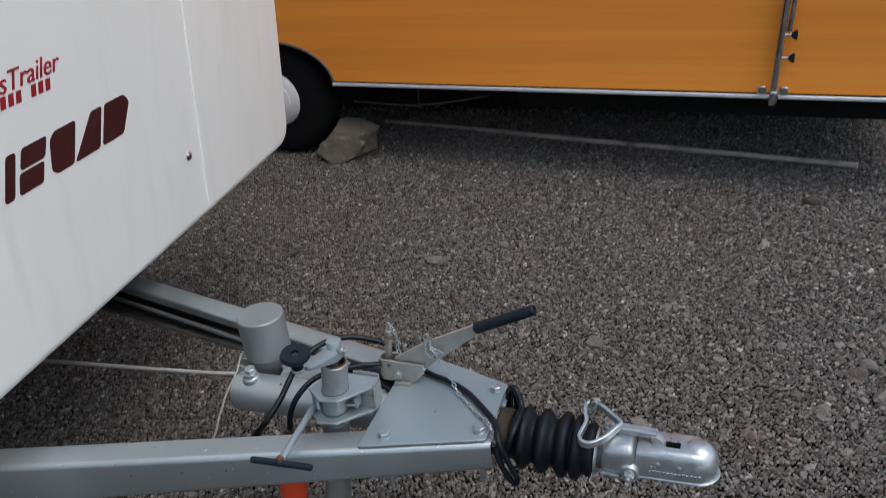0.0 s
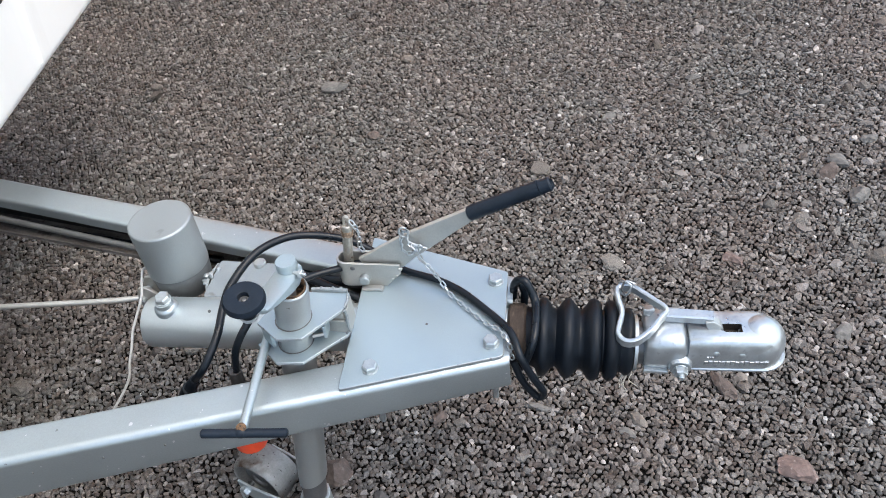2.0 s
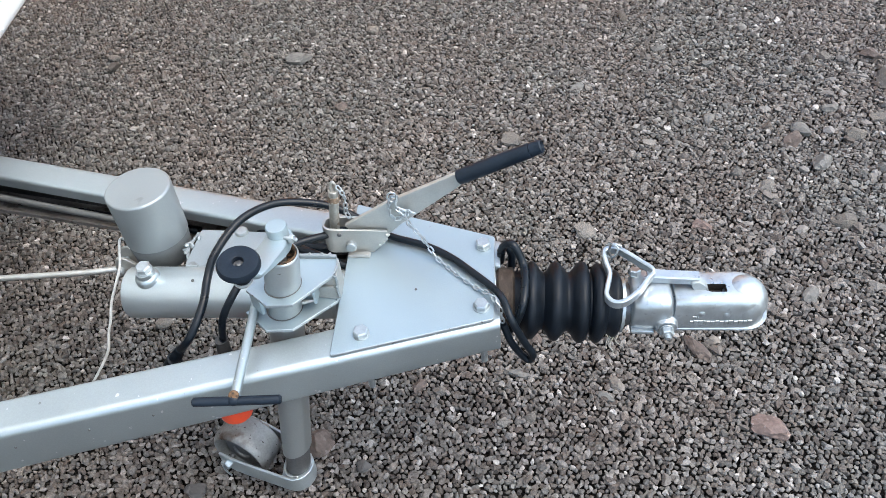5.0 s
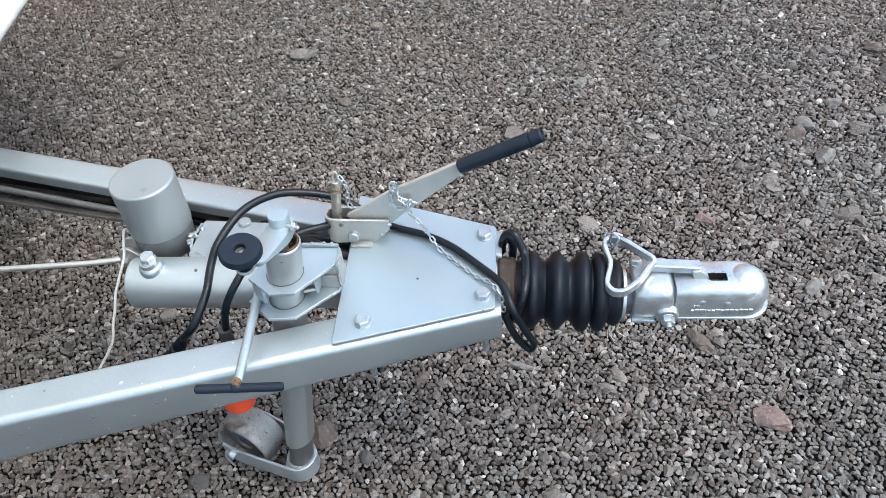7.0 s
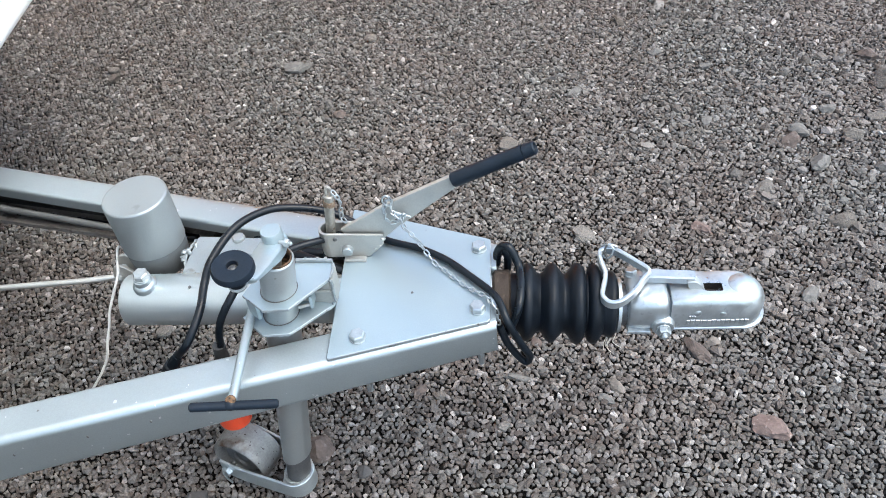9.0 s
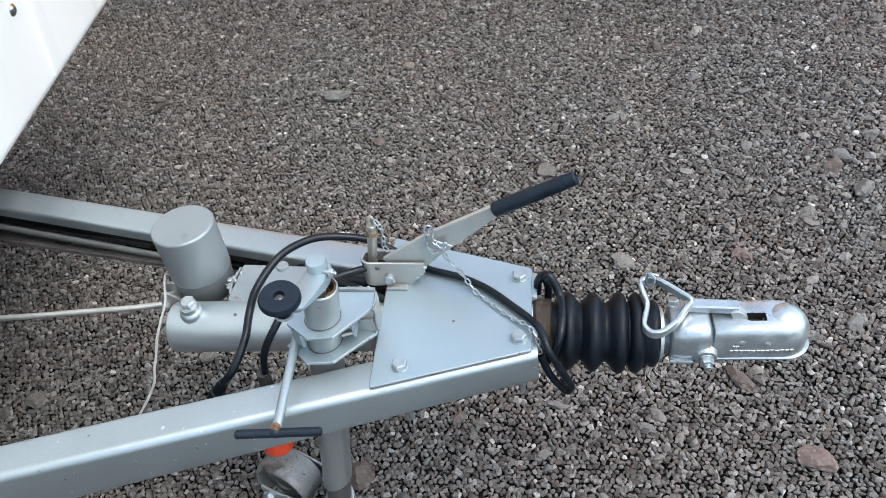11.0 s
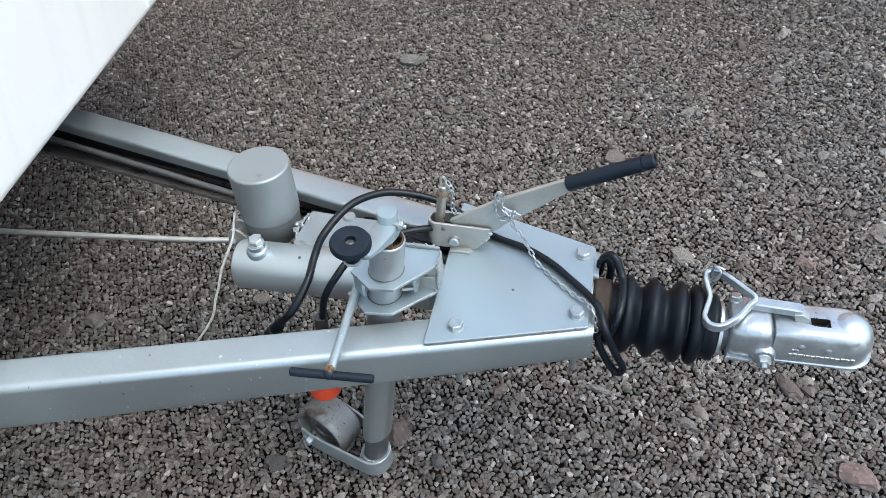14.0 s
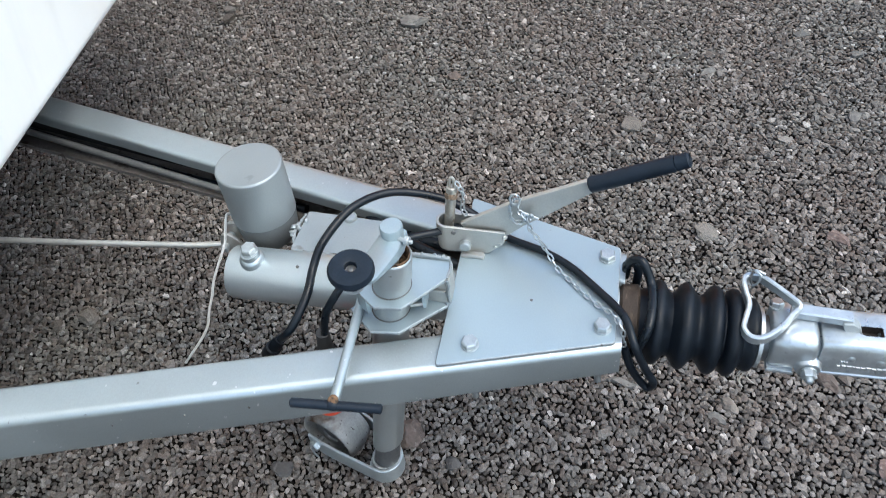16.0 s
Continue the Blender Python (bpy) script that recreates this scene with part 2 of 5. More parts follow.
MAROON = material("dark_red_lettering", (0.05, 0.006, 0.007), 0.5, 0, 0.1, 30, 0.05, 300)
REDINK = material("red_lettering", (0.30, 0.012, 0.02), 0.45, 0, 0.1, 30, 0.05, 300)
OCHRE = material("ochre_side_panel", (0.78, 0.275, 0.036), 0.5, 0, 0.13, 2.0, 0.05, 9, stretch=(0.04, 1, 5.0), spec=0.3)
ALU = material("aluminium_trim", (0.75, 0.76, 0.77), 0.4, 0.5, 0.08, 30, 0.05, 300)
CHROME = material("chrome_pole", (0.55, 0.55, 0.55), 0.14, 0.97, 0.08, 30, 0.03, 300)
TYRE = material("tyre_rubber", (0.008, 0.008, 0.008), 0.9, 0, 0.3, 40, 0.3, 200, spec=0.1)
HUBWHITE = material("white_hub_cap", (0.6, 0.6, 0.6), 0.4, 0, 0.08, 20, 0.05, 300)
# Near-black; on undersides and in the wheel arch it paints in the shade.
NEAR_BLACK = material("near_black_matte", (0.008, 0.008, 0.008), 0.95, 0, 0.3, 20, 0.3, 90, spec=0.1)
WHEEL = material("worn_jockey_wheel", (0.22, 0.215, 0.205), 0.5, 0.45, 0.2, 35, 0.25, 250, spots=(0.075, 0.045, 0.028), spot_at=0.55, spot_scale=22, spot_soft=0.12, flecks=((0.03, 0.02, 0.014), 0.68, 160))
STAY = material("dull_dark_steel", (0.10, 0.095, 0.088), 0.75, 0.2, 0.25, 30, 0.2, 200, spec=0.2)
OLDWOOD = material("grey_bar", (0.32, 0.275, 0.235), 0.6, 0.2, 0.25, 12, 0.2, 200, spots=(0.15, 0.11, 0.085), spot_at=0.56, spot_soft=0.15, spot_scale=6)
BIGSTONE = island_material("loose_stone", [(0.0, (0.068, 0.058, 0.050)), (0.35, (0.098, 0.087, 0.077)), (0.7, (0.125, 0.114, 0.104)), (1.0, (0.155, 0.144, 0.133))], by_object=True)
PALESTONE = material("pale_stone", (0.128, 0.121, 0.111), 0.9, 0, 0.25, 60, 0.9, 140, spots=(0.11, 0.105, 0.097), spot_at=0.62, spot_scale=70)
DARKSTONE = material("dark_stone", (0.06, 0.056, 0.053), 0.85, 0, 0.25, 60, 0.5, 160, spots=(0.09, 0.085, 0.08), spot_at=0.6, spot_scale=80)
PINKSTONE = material("pinkish_stone", (0.135, 0.096, 0.083), 0.9, 0, 0.3, 60, 0.9, 140, spots=(0.24, 0.20, 0.18), spot_at=0.64, spot_scale=120)
REDSTONE = material("reddish_stone", (0.086, 0.066, 0.056), 0.9, 0, 0.3, 60, 0.9, 140, spots=(0.12, 0.10, 0.088), spot_at=0.6, spot_scale=80)
BEIGESTONE = material("beige_stone", (0.14, 0.121, 0.104), 0.9, 0, 0.3, 60, 0.9, 140, spots=(0.20, 0.175, 0.15), spot_at=0.58, spot_scale=90)
BOULDER = material("brown_boulder", (0.10, 0.083, 0.064), 0.9, 0, 0.25, 18, 0.6, 90, spots=(0.15, 0.13, 0.105), spot_at=0.62, spot_scale=25)


# ---- mesh helpers ----
def finish(bm, name, mat, smooth=40):
    bmesh.ops.recalc_face_normals(bm, faces=bm.faces[:])
    me = bpy.data.meshes.new(name)
    bm.to_mesh(me)
    bm.free()
    me.materials.append(mat)
    if smooth:
        me.shade_smooth()
        me.set_sharp_from_angle(angle=radians(smooth))
    return me


def thing(name, base, label, category, group="", kind=""):
    ob = new(name)
    ob.empty_display_size = 0.05
    ob.location = base
    return tagged(ob, label, category, group, kind)


ORIGIN = {}


def part(name, bm, mat, parent=None, label="", smooth=40):
    """One mesh object, its vertices in world metres, under a thing or a part."""
    me = bm if isinstance(bm, bpy.types.Mesh) else finish(bm, name, mat, smooth)
    ob = new(name, me)
    if parent is not None:
        ob.parent = parent
        at = ORIGIN.get(parent.name, Vector(parent.location) if parent.type == "EMPTY" else Vector((0, 0, 0)))
        ob.matrix_parent_inverse = Matrix.Translation(-at)
    if label:
        tagged(ob, label)
    return ob


def solo(name, bm, mat, label, category, group="", kind="", smooth=40):
    """A top-level thing of one mesh, with its origin at the middle of its base."""
    me = bm if isinstance(bm, bpy.types.Mesh) else finish(bm, name, mat, smooth)
    co = np.array([v.co[:] for v in me.vertices])
    base = Vector(((co[:, 0].min() + co[:, 0].max()) / 2, (co[:, 1].min() + co[:, 1].max()) / 2, co[:, 2].min()))
    me.transform(Matrix.Translation(-base))
    ob = new(name, me)
    ob.location = base
    return tagged(ob, label, category, group, kind)


def rings_to_bm(rings, closed=False, caps=True, bm=None):
    bm = bm or bmesh.new()
    vs = [[bm.verts.new(p) for p in ring] for ring in rings]
    n = len(rings[0])
    pairs = list(zip(vs, vs[1:])) + ([(vs[-1], vs[0])] if closed else [])
    for a, b in pairs:
        for i in range(n):
            bm.faces.new((a[i], a[(i + 1) % n], b[(i + 1) % n], b[i]))
    if caps and not closed:
        bm.faces.new(vs[0][::-1])
        bm.faces.new(vs[-1])
    return bm


def smooth_path(points, steps=6, closed=False):
    """A Catmull-Rom curve through the points."""
    p = [Vector(q) for q in points]
    n = len(p)
    out = []
    for i in range(n if closed else n - 1):
        a, b, c, d = ((p[(i + k) % n] if closed else p[min(max(i + k, 0), n - 1)]) for k in (-1, 0, 1, 2))
        for s in range(steps):
            t = s / steps
            out.append(0.5 * ((2 * b) + (c - a) * t + (2 * a - 5 * b + 4 * c - d) * t * t + (3 * b - a - 3 * c + d) * t ** 3))
    if not closed:
        out.append(p[-1])
    return out


def frames_along(path, closed=False, up=None):
    n = len(path)
    tang = []
    for i in range(n):
        a = path[i - 1] if (i or closed) else path[0]
        b = path[(i + 1) % n] if (i < n - 1 or closed) else path[-1]
        tang.append((b - a).normalized())
    if up is not None:
        u = Vector(up)
        return [(t, t.cross(u).normalized(), (t.cross(u)).cross(t).normalized()) for t in tang]
    ref = Vector((0, 0, 1)) if abs(tang[0].z) < 0.9 else Vector((1, 0, 0))
    x = tang[0].cross(ref).normalized()
    out = []
    for t in tang:
        x = (x - t * x.dot(t)).normalized()
        out.append((t, x, t.cross(x)))
    return out


def tube(points, r, segs=10, steps=6, closed=False, bm=None):
    path = smooth_path(points, steps, closed) if steps > 1 else [Vector(p) for p in points]
    rr = r if callable(r) else (lambda s: r)
    rings = []
    m = max(1, len(path) - 1)
    for i, (p, (t, x, y)) in enumerate(zip(path, frames_along(path, closed))):
        q = rr(i / m)
        rings.append([p + x * q * math.cos(2 * math.pi * k / segs) + y * q * math.sin(2 * math.pi * k / segs) for k in range(segs)])
    return rings_to_bm(rings, closed, bm=bm)


def sweep(path, section, up=(0, 0, 1), closed=False, bm=None):
    """section: (across, along up) points."""
    path = [Vector(p) for p in path]
    rings = [[p + x * a + y * b for a, b in section] for p, (t, x, y) in zip(path, frames_along(path, closed, up))]
    return rings_to_bm(rings, closed, bm=bm)


def rect(w, h, c=0.0008):
    w, h = w / 2, h / 2
    return [(-w + c, -h), (w - c, -h), (w, -h + c), (w, h - c), (w - c, h), (-w + c, h), (-w, h - c), (-w, -h + c)]


def lathe(base, axis, profile, segs=28, bm=None, turn=0.0):
    """profile: (along the axis, radius)."""
    base, t = Vector(base), Vector(axis).normalized()
    ref = Vector((0, 0, 1)) if abs(t.z) < 0.9 else Vector((1, 0, 0))
    x = t.cross(ref).normalized()
    y = t.cross(x)
    rings = [[base + t * s + (x * math.cos(a) + y * math.sin(a)) * max(r, 1e-5) for a in [turn + 2 * math.pi * k / segs for k in range(segs)]] for s, r in profile]
    return rings_to_bm(rings, bm=bm)


def rod(p0, p1, r, segs=20, edge=0.0015, bm=None):
    p0, p1 = Vector(p0), Vector(p1)
    d = (p1 - p0).length
    e = min(edge, r * 0.4, d * 0.3)
    return lathe(p0, p1 - p0, [(0, r - e), (e, r), (d - e, r), (d, r - e)], segs, bm)


def prism(outline, lo, hi, plane="xy", bevel=0.001, bm=None):
    """An outline extruded along the axis that is not in plane, with chamfered rims."""
    n = len(outline)
    o = [Vector((a, b)) for a, b in outline]
    cen = sum(o, Vector((0, 0))) / n

    def ring(h, inset):
        out = []
        for i in range(n):
            a, b, c = o[i - 1], o[i], o[(i + 1) % n]
            d = ((a - b).normalized() + (c - b).normalized())
            if d.length < 1e-4:
                d = cen - b
            d.normalize()
            if d.dot(cen - b) < 0:
                d = -d
            q = b + d * inset
            out.append({"xy": (q.x, q.y, h), "xz": (q.x, h, q.y), "yz": (h, q.x, q.y)}[plane])
        return out

    e = min(bevel, abs(hi - lo) * 0.4)
    return rings_to_bm([ring(lo, e), ring(lo + e, 0), ring(hi - e, 0), ring(hi, e)], bm=bm)


def rounded(outline, r, steps=4):
    """Round the corners of a convex outline."""
    o = [Vector(p) for p in outline]
    out = []
    for i, b in enumerate(o):
        a, c = o[i - 1], o[(i + 1) % len(o)]
        d = min(r, (a - b).length * 0.45, (c - b).length * 0.45)
        p, q = b + (a - b).normalized() * d, b + (c - b).normalized() * d
        for k in range(steps + 1):
            t = k / steps
            out.append(tuple(p * (1 - t) ** 2 + b * 2 * t * (1 - t) + q * t * t))
    return out


def bolt(top, axis=(0, 0, 1), r=0.0112, h=0.0085, washer=True, turn=0.2, bm=None):
    """A hex bolt head, its seat below; top is the middle of the head's upper face."""
    t = Vector(axis).normalized()
    base = Vector(top) - t * h
    bm = bm or bmesh.new()
    if washer:
        lathe(base - t * 0.002, t, [(0, r * 1.06), (0.0016, r * 1.06), (0.002, r * 1.03)], 24, bm)
    lathe(base, t, [(0, r), (h * 0.8, r), (h, r * 0.84)], 6, bm, turn)
    return bm


def rock(center, size, seed, flat=0.6, cuts=3, faces=()):
    """A broken stone: a ball cut by random planes, then roughened."""
    rnd = random.Random(seed)
    bm = bmesh.new()
    bmesh.ops.create_icosphere(bm, subdivisions=cuts, radius=0.5)
    planes = []
    for _ in range(10):
        n = Vector((rnd.gauss(0, 1), rnd.gauss(0, 1), rnd.gauss(0, 1))).normalized()
        planes.append((n, rnd.uniform(0.22, 0.40)))
    if faces:
        planes = [(Vector(n).normalized(), d) for n, d in faces]
    turn = Matrix.Rotation(0 if faces else rnd.uniform(0, 6.28), 3, "Z")
    sx, sy = rnd.uniform(0.95, 1.3), rnd.uniform(0.7, 1.0)
    off = Vector((seed * 1.7, seed * 0.9, 0))
    for v in bm.verts:
        p = v.co.copy()
        for n, d in planes:
            over = p.dot(n) - d
            if over > 0:
                p -= n * over
        p *= 1 + 0.13 * noise.noise(p * 5 + off) + 0.09 * noise.noise(p * 13 + off)
        p = turn @ Vector((p.x * sx * 1.3, p.y * sy * 1.3, p.z * flat * 1.3))
        v.co = Vector(center) + p * size
    return bm


# ---- ground ----
bm = bmesh.new()
bmesh.ops.create_grid(bm, x_segments=80, y_segments=80, size=300)
for v in bm.verts:
    v.co.z = -0.0175
ground = solo("ground", bm, DIRT, "grey-brown gravel ground of the yard", "ground", kind="structure", smooth=0)


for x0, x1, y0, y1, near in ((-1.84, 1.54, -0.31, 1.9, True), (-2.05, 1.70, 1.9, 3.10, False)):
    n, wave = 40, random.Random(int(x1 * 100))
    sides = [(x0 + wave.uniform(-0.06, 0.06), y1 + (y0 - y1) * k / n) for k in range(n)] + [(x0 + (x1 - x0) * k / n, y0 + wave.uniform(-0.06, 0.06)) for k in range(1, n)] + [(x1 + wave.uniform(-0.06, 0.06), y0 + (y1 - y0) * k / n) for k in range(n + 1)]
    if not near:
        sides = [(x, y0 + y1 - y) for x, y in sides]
    # Dark sheet below the chips, so that the gaps look deeply shaded.
    bed = part("gravel_gap_shade", rings_to_bm([[Vector((x, y, z)) for x, y in sides] for z in (-0.0155, -0.0130)]), GAP_SHADE, ground, "near-black sheet standing in for shade between the stones", smooth=0)
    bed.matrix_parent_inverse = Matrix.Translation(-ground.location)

PHI = (1 + 5 ** 0.5) / 2
ICO_V = np.array([(-1, PHI, 0), (1, PHI, 0), (-1, -PHI, 0), (1, -PHI, 0), (0, -1, PHI), (0, 1, PHI), (0, -1, -PHI), (0, 1, -PHI), (PHI, 0, -1), (PHI, 0, 1), (-PHI, 0, -1), (-PHI, 0, 1)]) / 3.8
ICO_F = np.array([(0, 11, 5), (0, 5, 1), (0, 1, 7), (0, 7, 10), (0, 10, 11), (1, 5, 9), (5, 11, 4), (11, 10, 2), (10, 7, 6), (7, 1, 8), (3, 9, 4), (3, 4, 2), (3, 2, 6), (3, 6, 8), (3, 8, 9), (4, 9, 5), (2, 4, 11), (6, 2, 10), (8, 6, 7), (9, 8, 1)])
CUT_V = np.array([(-1, -0.55, 0.34), (-0.5, -1, 0.34), (0.6, -1, 0.34), (1, -0.4, 0.34), (1, 0.6, 0.34), (0.4, 1, 0.34), (-0.6, 1, 0.34), (-1, 0.4, 0.34),
                  (-0.6, -0.45, -0.9), (0.45, -0.6, -0.9), (0.6, 0.4, -0.9), (-0.35, 0.6, -0.9), (0.10, -0.06, 0.74)]) * 0.47
CUT_F = np.array([(1, 0, 8), (9, 1, 8), (2, 1, 9), (3, 2, 9), (10, 3, 9), (4, 3, 10), (5, 4, 10), (11, 5, 10), (6, 5, 11), (7, 6, 11), (8, 7, 11), (0, 7, 8)] + [(k, (k + 1) % 8, 12) for k in range(8)])


def chips(g, X, Y, size, low, spread, base_v, base_f, rough, lean):
    """One chip at each place: vertices and faces."""
    n = X.size
    s = size * np.exp(g.normal(0, spread, n))
    dip = 0.006 * np.sin(X * 2.1 + 0.7) * np.sin(Y * 1.7 + 0.3) + 0.003 * np.sin(X * 7 + Y * 5)
    Z = dip + low + g.uniform(-0.0030, 0.0030, n)
    k = len(base_v)
    V = base_v[None] + g.uniform(-rough, rough, (n, k, 3)) * np.array((1.0, 1.0, 0.75))
    V *= (s[:, None] * np.stack([g.uniform(0.88, 1.25, n), g.uniform(0.66, 0.98, n), g.uniform(0.75, 1.2, n)], 1))[:, None]
    a, b, c = g.uniform(0, 6.283, n), g.normal(0, lean, n), g.normal(0, lean, n)
    ca, sa, cb, sb, cc, sc = np.cos(a), np.sin(a), np.cos(b), np.sin(b), np.cos(c), np.sin(c)
    o, z = np.ones(n), np.zeros(n)
    Rz = np.stack([ca, -sa, z, sa, ca, z, z, z, o], 1).reshape(n, 3, 3)
    Ry = np.stack([cb, z, sb, z, o, z, -sb, z, cb], 1).reshape(n, 3, 3)
    Rx = np.stack([o, z, z, z, cc, -sc, z, sc, cc], 1).reshape(n, 3, 3)
    V = np.einsum("nij,nkj->nki", Rz @ Ry @ Rx, V) + np.stack([X, Y, Z], 1)[:, None]
    return V.reshape(-1, 3), (np.arange(n)[:, None, None] * k + base_f[None]).reshape(-1, 3)


def gravel(name, layers, seed, label, fade, near):
    """Crushed stone as one mesh of loose chips on jittered hexagonal grids, thinning out over a margin."""
    g = np.random.default_rng(seed)
    VV, FF, m = [], [], 0
    for x0, x1, y0, y1, step, size, low, spread, shapes in layers:
        xs, ys = np.arange(x0, x1, step), np.arange(y0, y1, step * 0.87)
        X, Y = np.meshgrid(xs, ys)
        X = X + (np.arange(len(ys)) % 2)[:, None] * step / 2
        X, Y = X.ravel(), Y.ravel()
        X = X + g.uniform(-0.21, 0.21, X.size) * step
        Y = Y + g.uniform(-0.21, 0.21, Y.size) * step
        inside = np.minimum.reduce([X - x0, x1 - X, Y - y0 if near else y1 - Y])
        keep = g.uniform(0, 1, X.size) < np.clip(inside / fade, 0, 1)
        X, Y = X[keep], Y[keep]
        kind = g.integers(0, len(shapes), X.size)
        for i, (base_v, base_f, rough, lean) in enumerate(shapes):
            V, F = chips(g, X[kind == i], Y[kind == i], size, low, spread, base_v, base_f, rough, lean)
            VV.append(V)
            FF.append(F + m)
            m += len(V)
    V, F = np.concatenate(VV), np.concatenate(FF)
    me = bpy.data.meshes.new(name)
    me.vertices.add(len(V))
    me.vertices.foreach_set("co", V.astype(np.float32).ravel())
    me.loops.add(F.size)
    me.loops.foreach_set("vertex_index", F.astype(np.int32).ravel())
    me.polygons.add(len(F))
    me.polygons.foreach_set("loop_start", np.arange(0, F.size, 3, dtype=np.int32))
    me.update(calc_edges=True)
    me.shade_flat()
    me.materials.append(GRAVEL)
    return tagged(new(name, me), label, "gravel", kind="stuff")


ROUND, CUT = (ICO_V, ICO_F, 0.12, 0.45), (CUT_V, CUT_F, 0.17, 0.32)
gravel("gravel", [(-2.15, 1.85, -0.62, 1.9, 0.0113, 0.0114, 0.0, 0.16, (ROUND, CUT, CUT, CUT)), (-2.15, 1.85, -0.62, 1.9, 0.085, 0.0165, 0.002, 0.2, (ROUND, CUT)),
                  (0.25, 1.6, 0.1, 1.9, 0.064, 0.0190, 0.002, 0.28, (ROUND, CUT))], 11, "grey-brown crushed stone gravel covering the yard", 0.3, True)
gravel("gravel", [(-2.35, 2.0, 1.9, 3.4, 0.0134, 0.0131, 0.0, 0.18, (ROUND, CUT, CUT, CUT))], 12, "grey-brown crushed stone gravel beneath the ochre caravan", 0.3, False)

# ---- loose stones ----

def stone(x, y, length, width, mat, label, seed, turn=-0.02):
    """A loose stone, half sunk among the chips, of a given length and width."""
    bm = rock((0, 0, 0), 1, seed, 0.62)
    spans = [max(v.co[k] for v in bm.verts) - min(v.co[k] for v in bm.verts) for k in range(3)]
    high = 0.62 * min(length, width) + 0.004
    fit = Matrix.Diagonal((length / spans[0], width / spans[1], high / spans[2], 1))
    bm.transform(Matrix.Translation((x, y, 0.26 * high)) @ Matrix.Rotation(turn, 4, "Z") @ fit)
    return solo("stone", bm, mat, label, "stone", "loose stones", smooth=18)


GREY_STONES = [(0.926, 1.338, 0.034, 0.036), (0.972, 1.353, 0.041, 0.047), (1.122, 1.212, 0.075, 0.092), (1.04, 1.043, 0.068, 0.036), (0.946, 0.968, 0.057, 0.038),
               (0.678, 0.764, 0.055, 0.042), (0.41, 1.63, 0.027, 0.05), (0.201, 0.024, 0.026, 0.025), (0.072, 0.087, 0.027, 0.026), (0.022, 0.074, 0.027, 0.025),
               (-0.11, 0.152, 0.030, 0.022), (0.108, -0.093, 0.036, 0.024), (0.829, 0.639, 0.062, 0.052), (0.219, 0.614, 0.056, 0.046), (0.04, 0.977, 0.062, 0.05),
               (-1.12, 0.213, 0.053, 0.044), (-0.75, 0.336, 0.038, 0.032), (0.745, 2.133, 0.076, 0.062), (-0.914, 2.702, 0.066, 0.056), (-1.256, 1.42, 0.045, 0.042), (-1.270, 1.475, 0.040, 0.034)]
PALE_STONES = [(-0.624, 1.435, 0.086, 0.058), (0.82, 0.989, 0.051, 0.049), (0.833, 0.844, 0.058, 0.064), (0.702, 0.825, 0.034, 0.024), (0.918, 1.09, 0.045, 0.032), (0.692, 0.396, 0.042, 0.044),
               (0.586, 1.058, 0.034, 0.052), (0.228, 0.134, 0.033, 0.025), (0.058, 0.190, 0.052, 0.024), (0.234, 1.22, 0.046, 0.038)]
DARK_STONES = [(0.772, 0.441, 0.022, 0.022), (-0.244, -0.025, 0.034, 0.027), (0.178, 1.302, 0.034, 0.028), (-0.559, -0.078, 0.046, 0.036)]
BROWN_STONES = [(-0.338, 0.026, 0.062, 0.066), (0.780, 0.951, 0.05, 0.05), (-0.46, 1.156, 0.038, 0.036), (-0.152, 0.164, 0.030, 0.038), (0.092, 0.282, 0.026, 0.036), (1.108, 1.341, 0.066, 0.054)]
BEIGE_STONES = [(0.250, 0.166, 0.037, 0.030), (-0.418, 1.602, 0.046, 0.040), (0.456, 0.276, 0.036, 0.026)]
PINK_STONES = [(0.525, 0.062, 0.069, 0.054), (0.501, 0.623, 0.054, 0.045)]
seed = 100
for places, mat, label in ((GREY_STONES, BIGSTONE, "angular grey stone lying in the gravel"), (PALE_STONES, PALESTONE, "pale grey broken stone lying in the gravel"),
                           (DARK_STONES, DARKSTONE, "dark grey stone lying in the gravel"), (BROWN_STONES, REDSTONE, "reddish brown stone lying in the gravel"),
                           (BEIGE_STONES, BEIGESTONE, "beige stone lying in the gravel"), (PINK_STONES, PINKSTONE, "pinkish brown speckled stone lying in the gravel")):
    for x, y, length, width in places:
        stone(x, y, length, width, mat, label, seed)
        seed += 1
stone(0.422, 0.260, 0.034, 0.082, REDSTONE, "long reddish brown stone slab under the coupling", 115, 0.45)
solo("boulder", rock((-1.494, 2.49, 0.079), 0.27, 8, 0.77, 4, (((-0.85, -0.1, 0.52), 0.27), ((0.15, -0.2, 1), 0.36), ((1, -0.1, -0.1), 0.33), ((0.1, -1, 0.25), 0.27), ((0.6, -0.3, -0.75), 0.30), ((-0.5, -0.4, -0.75), 0.36), ((0, 0, -1), 0.40), ((0, 1, 0), 0.3))), BOULDER, "brown boulder chocking the caravan wheel", "boulder", smooth=25)

# ---- ochre caravan behind ----
U = Vector((1, -0.1085, 0)).normalized()
N = Vector((-U.y, U.x, 0)) * 1.0
CO = Vector((-1.482, 2.441, 0))


def cv(u, v, z):
    """A place by metres along the caravan's side, into its depth, and up."""
    return CO + U * u + N * v + Vector((0, 0, z))


def to_cv(bm):
    for v in bm.verts:
        v.co = cv(*v.co)
    return bm


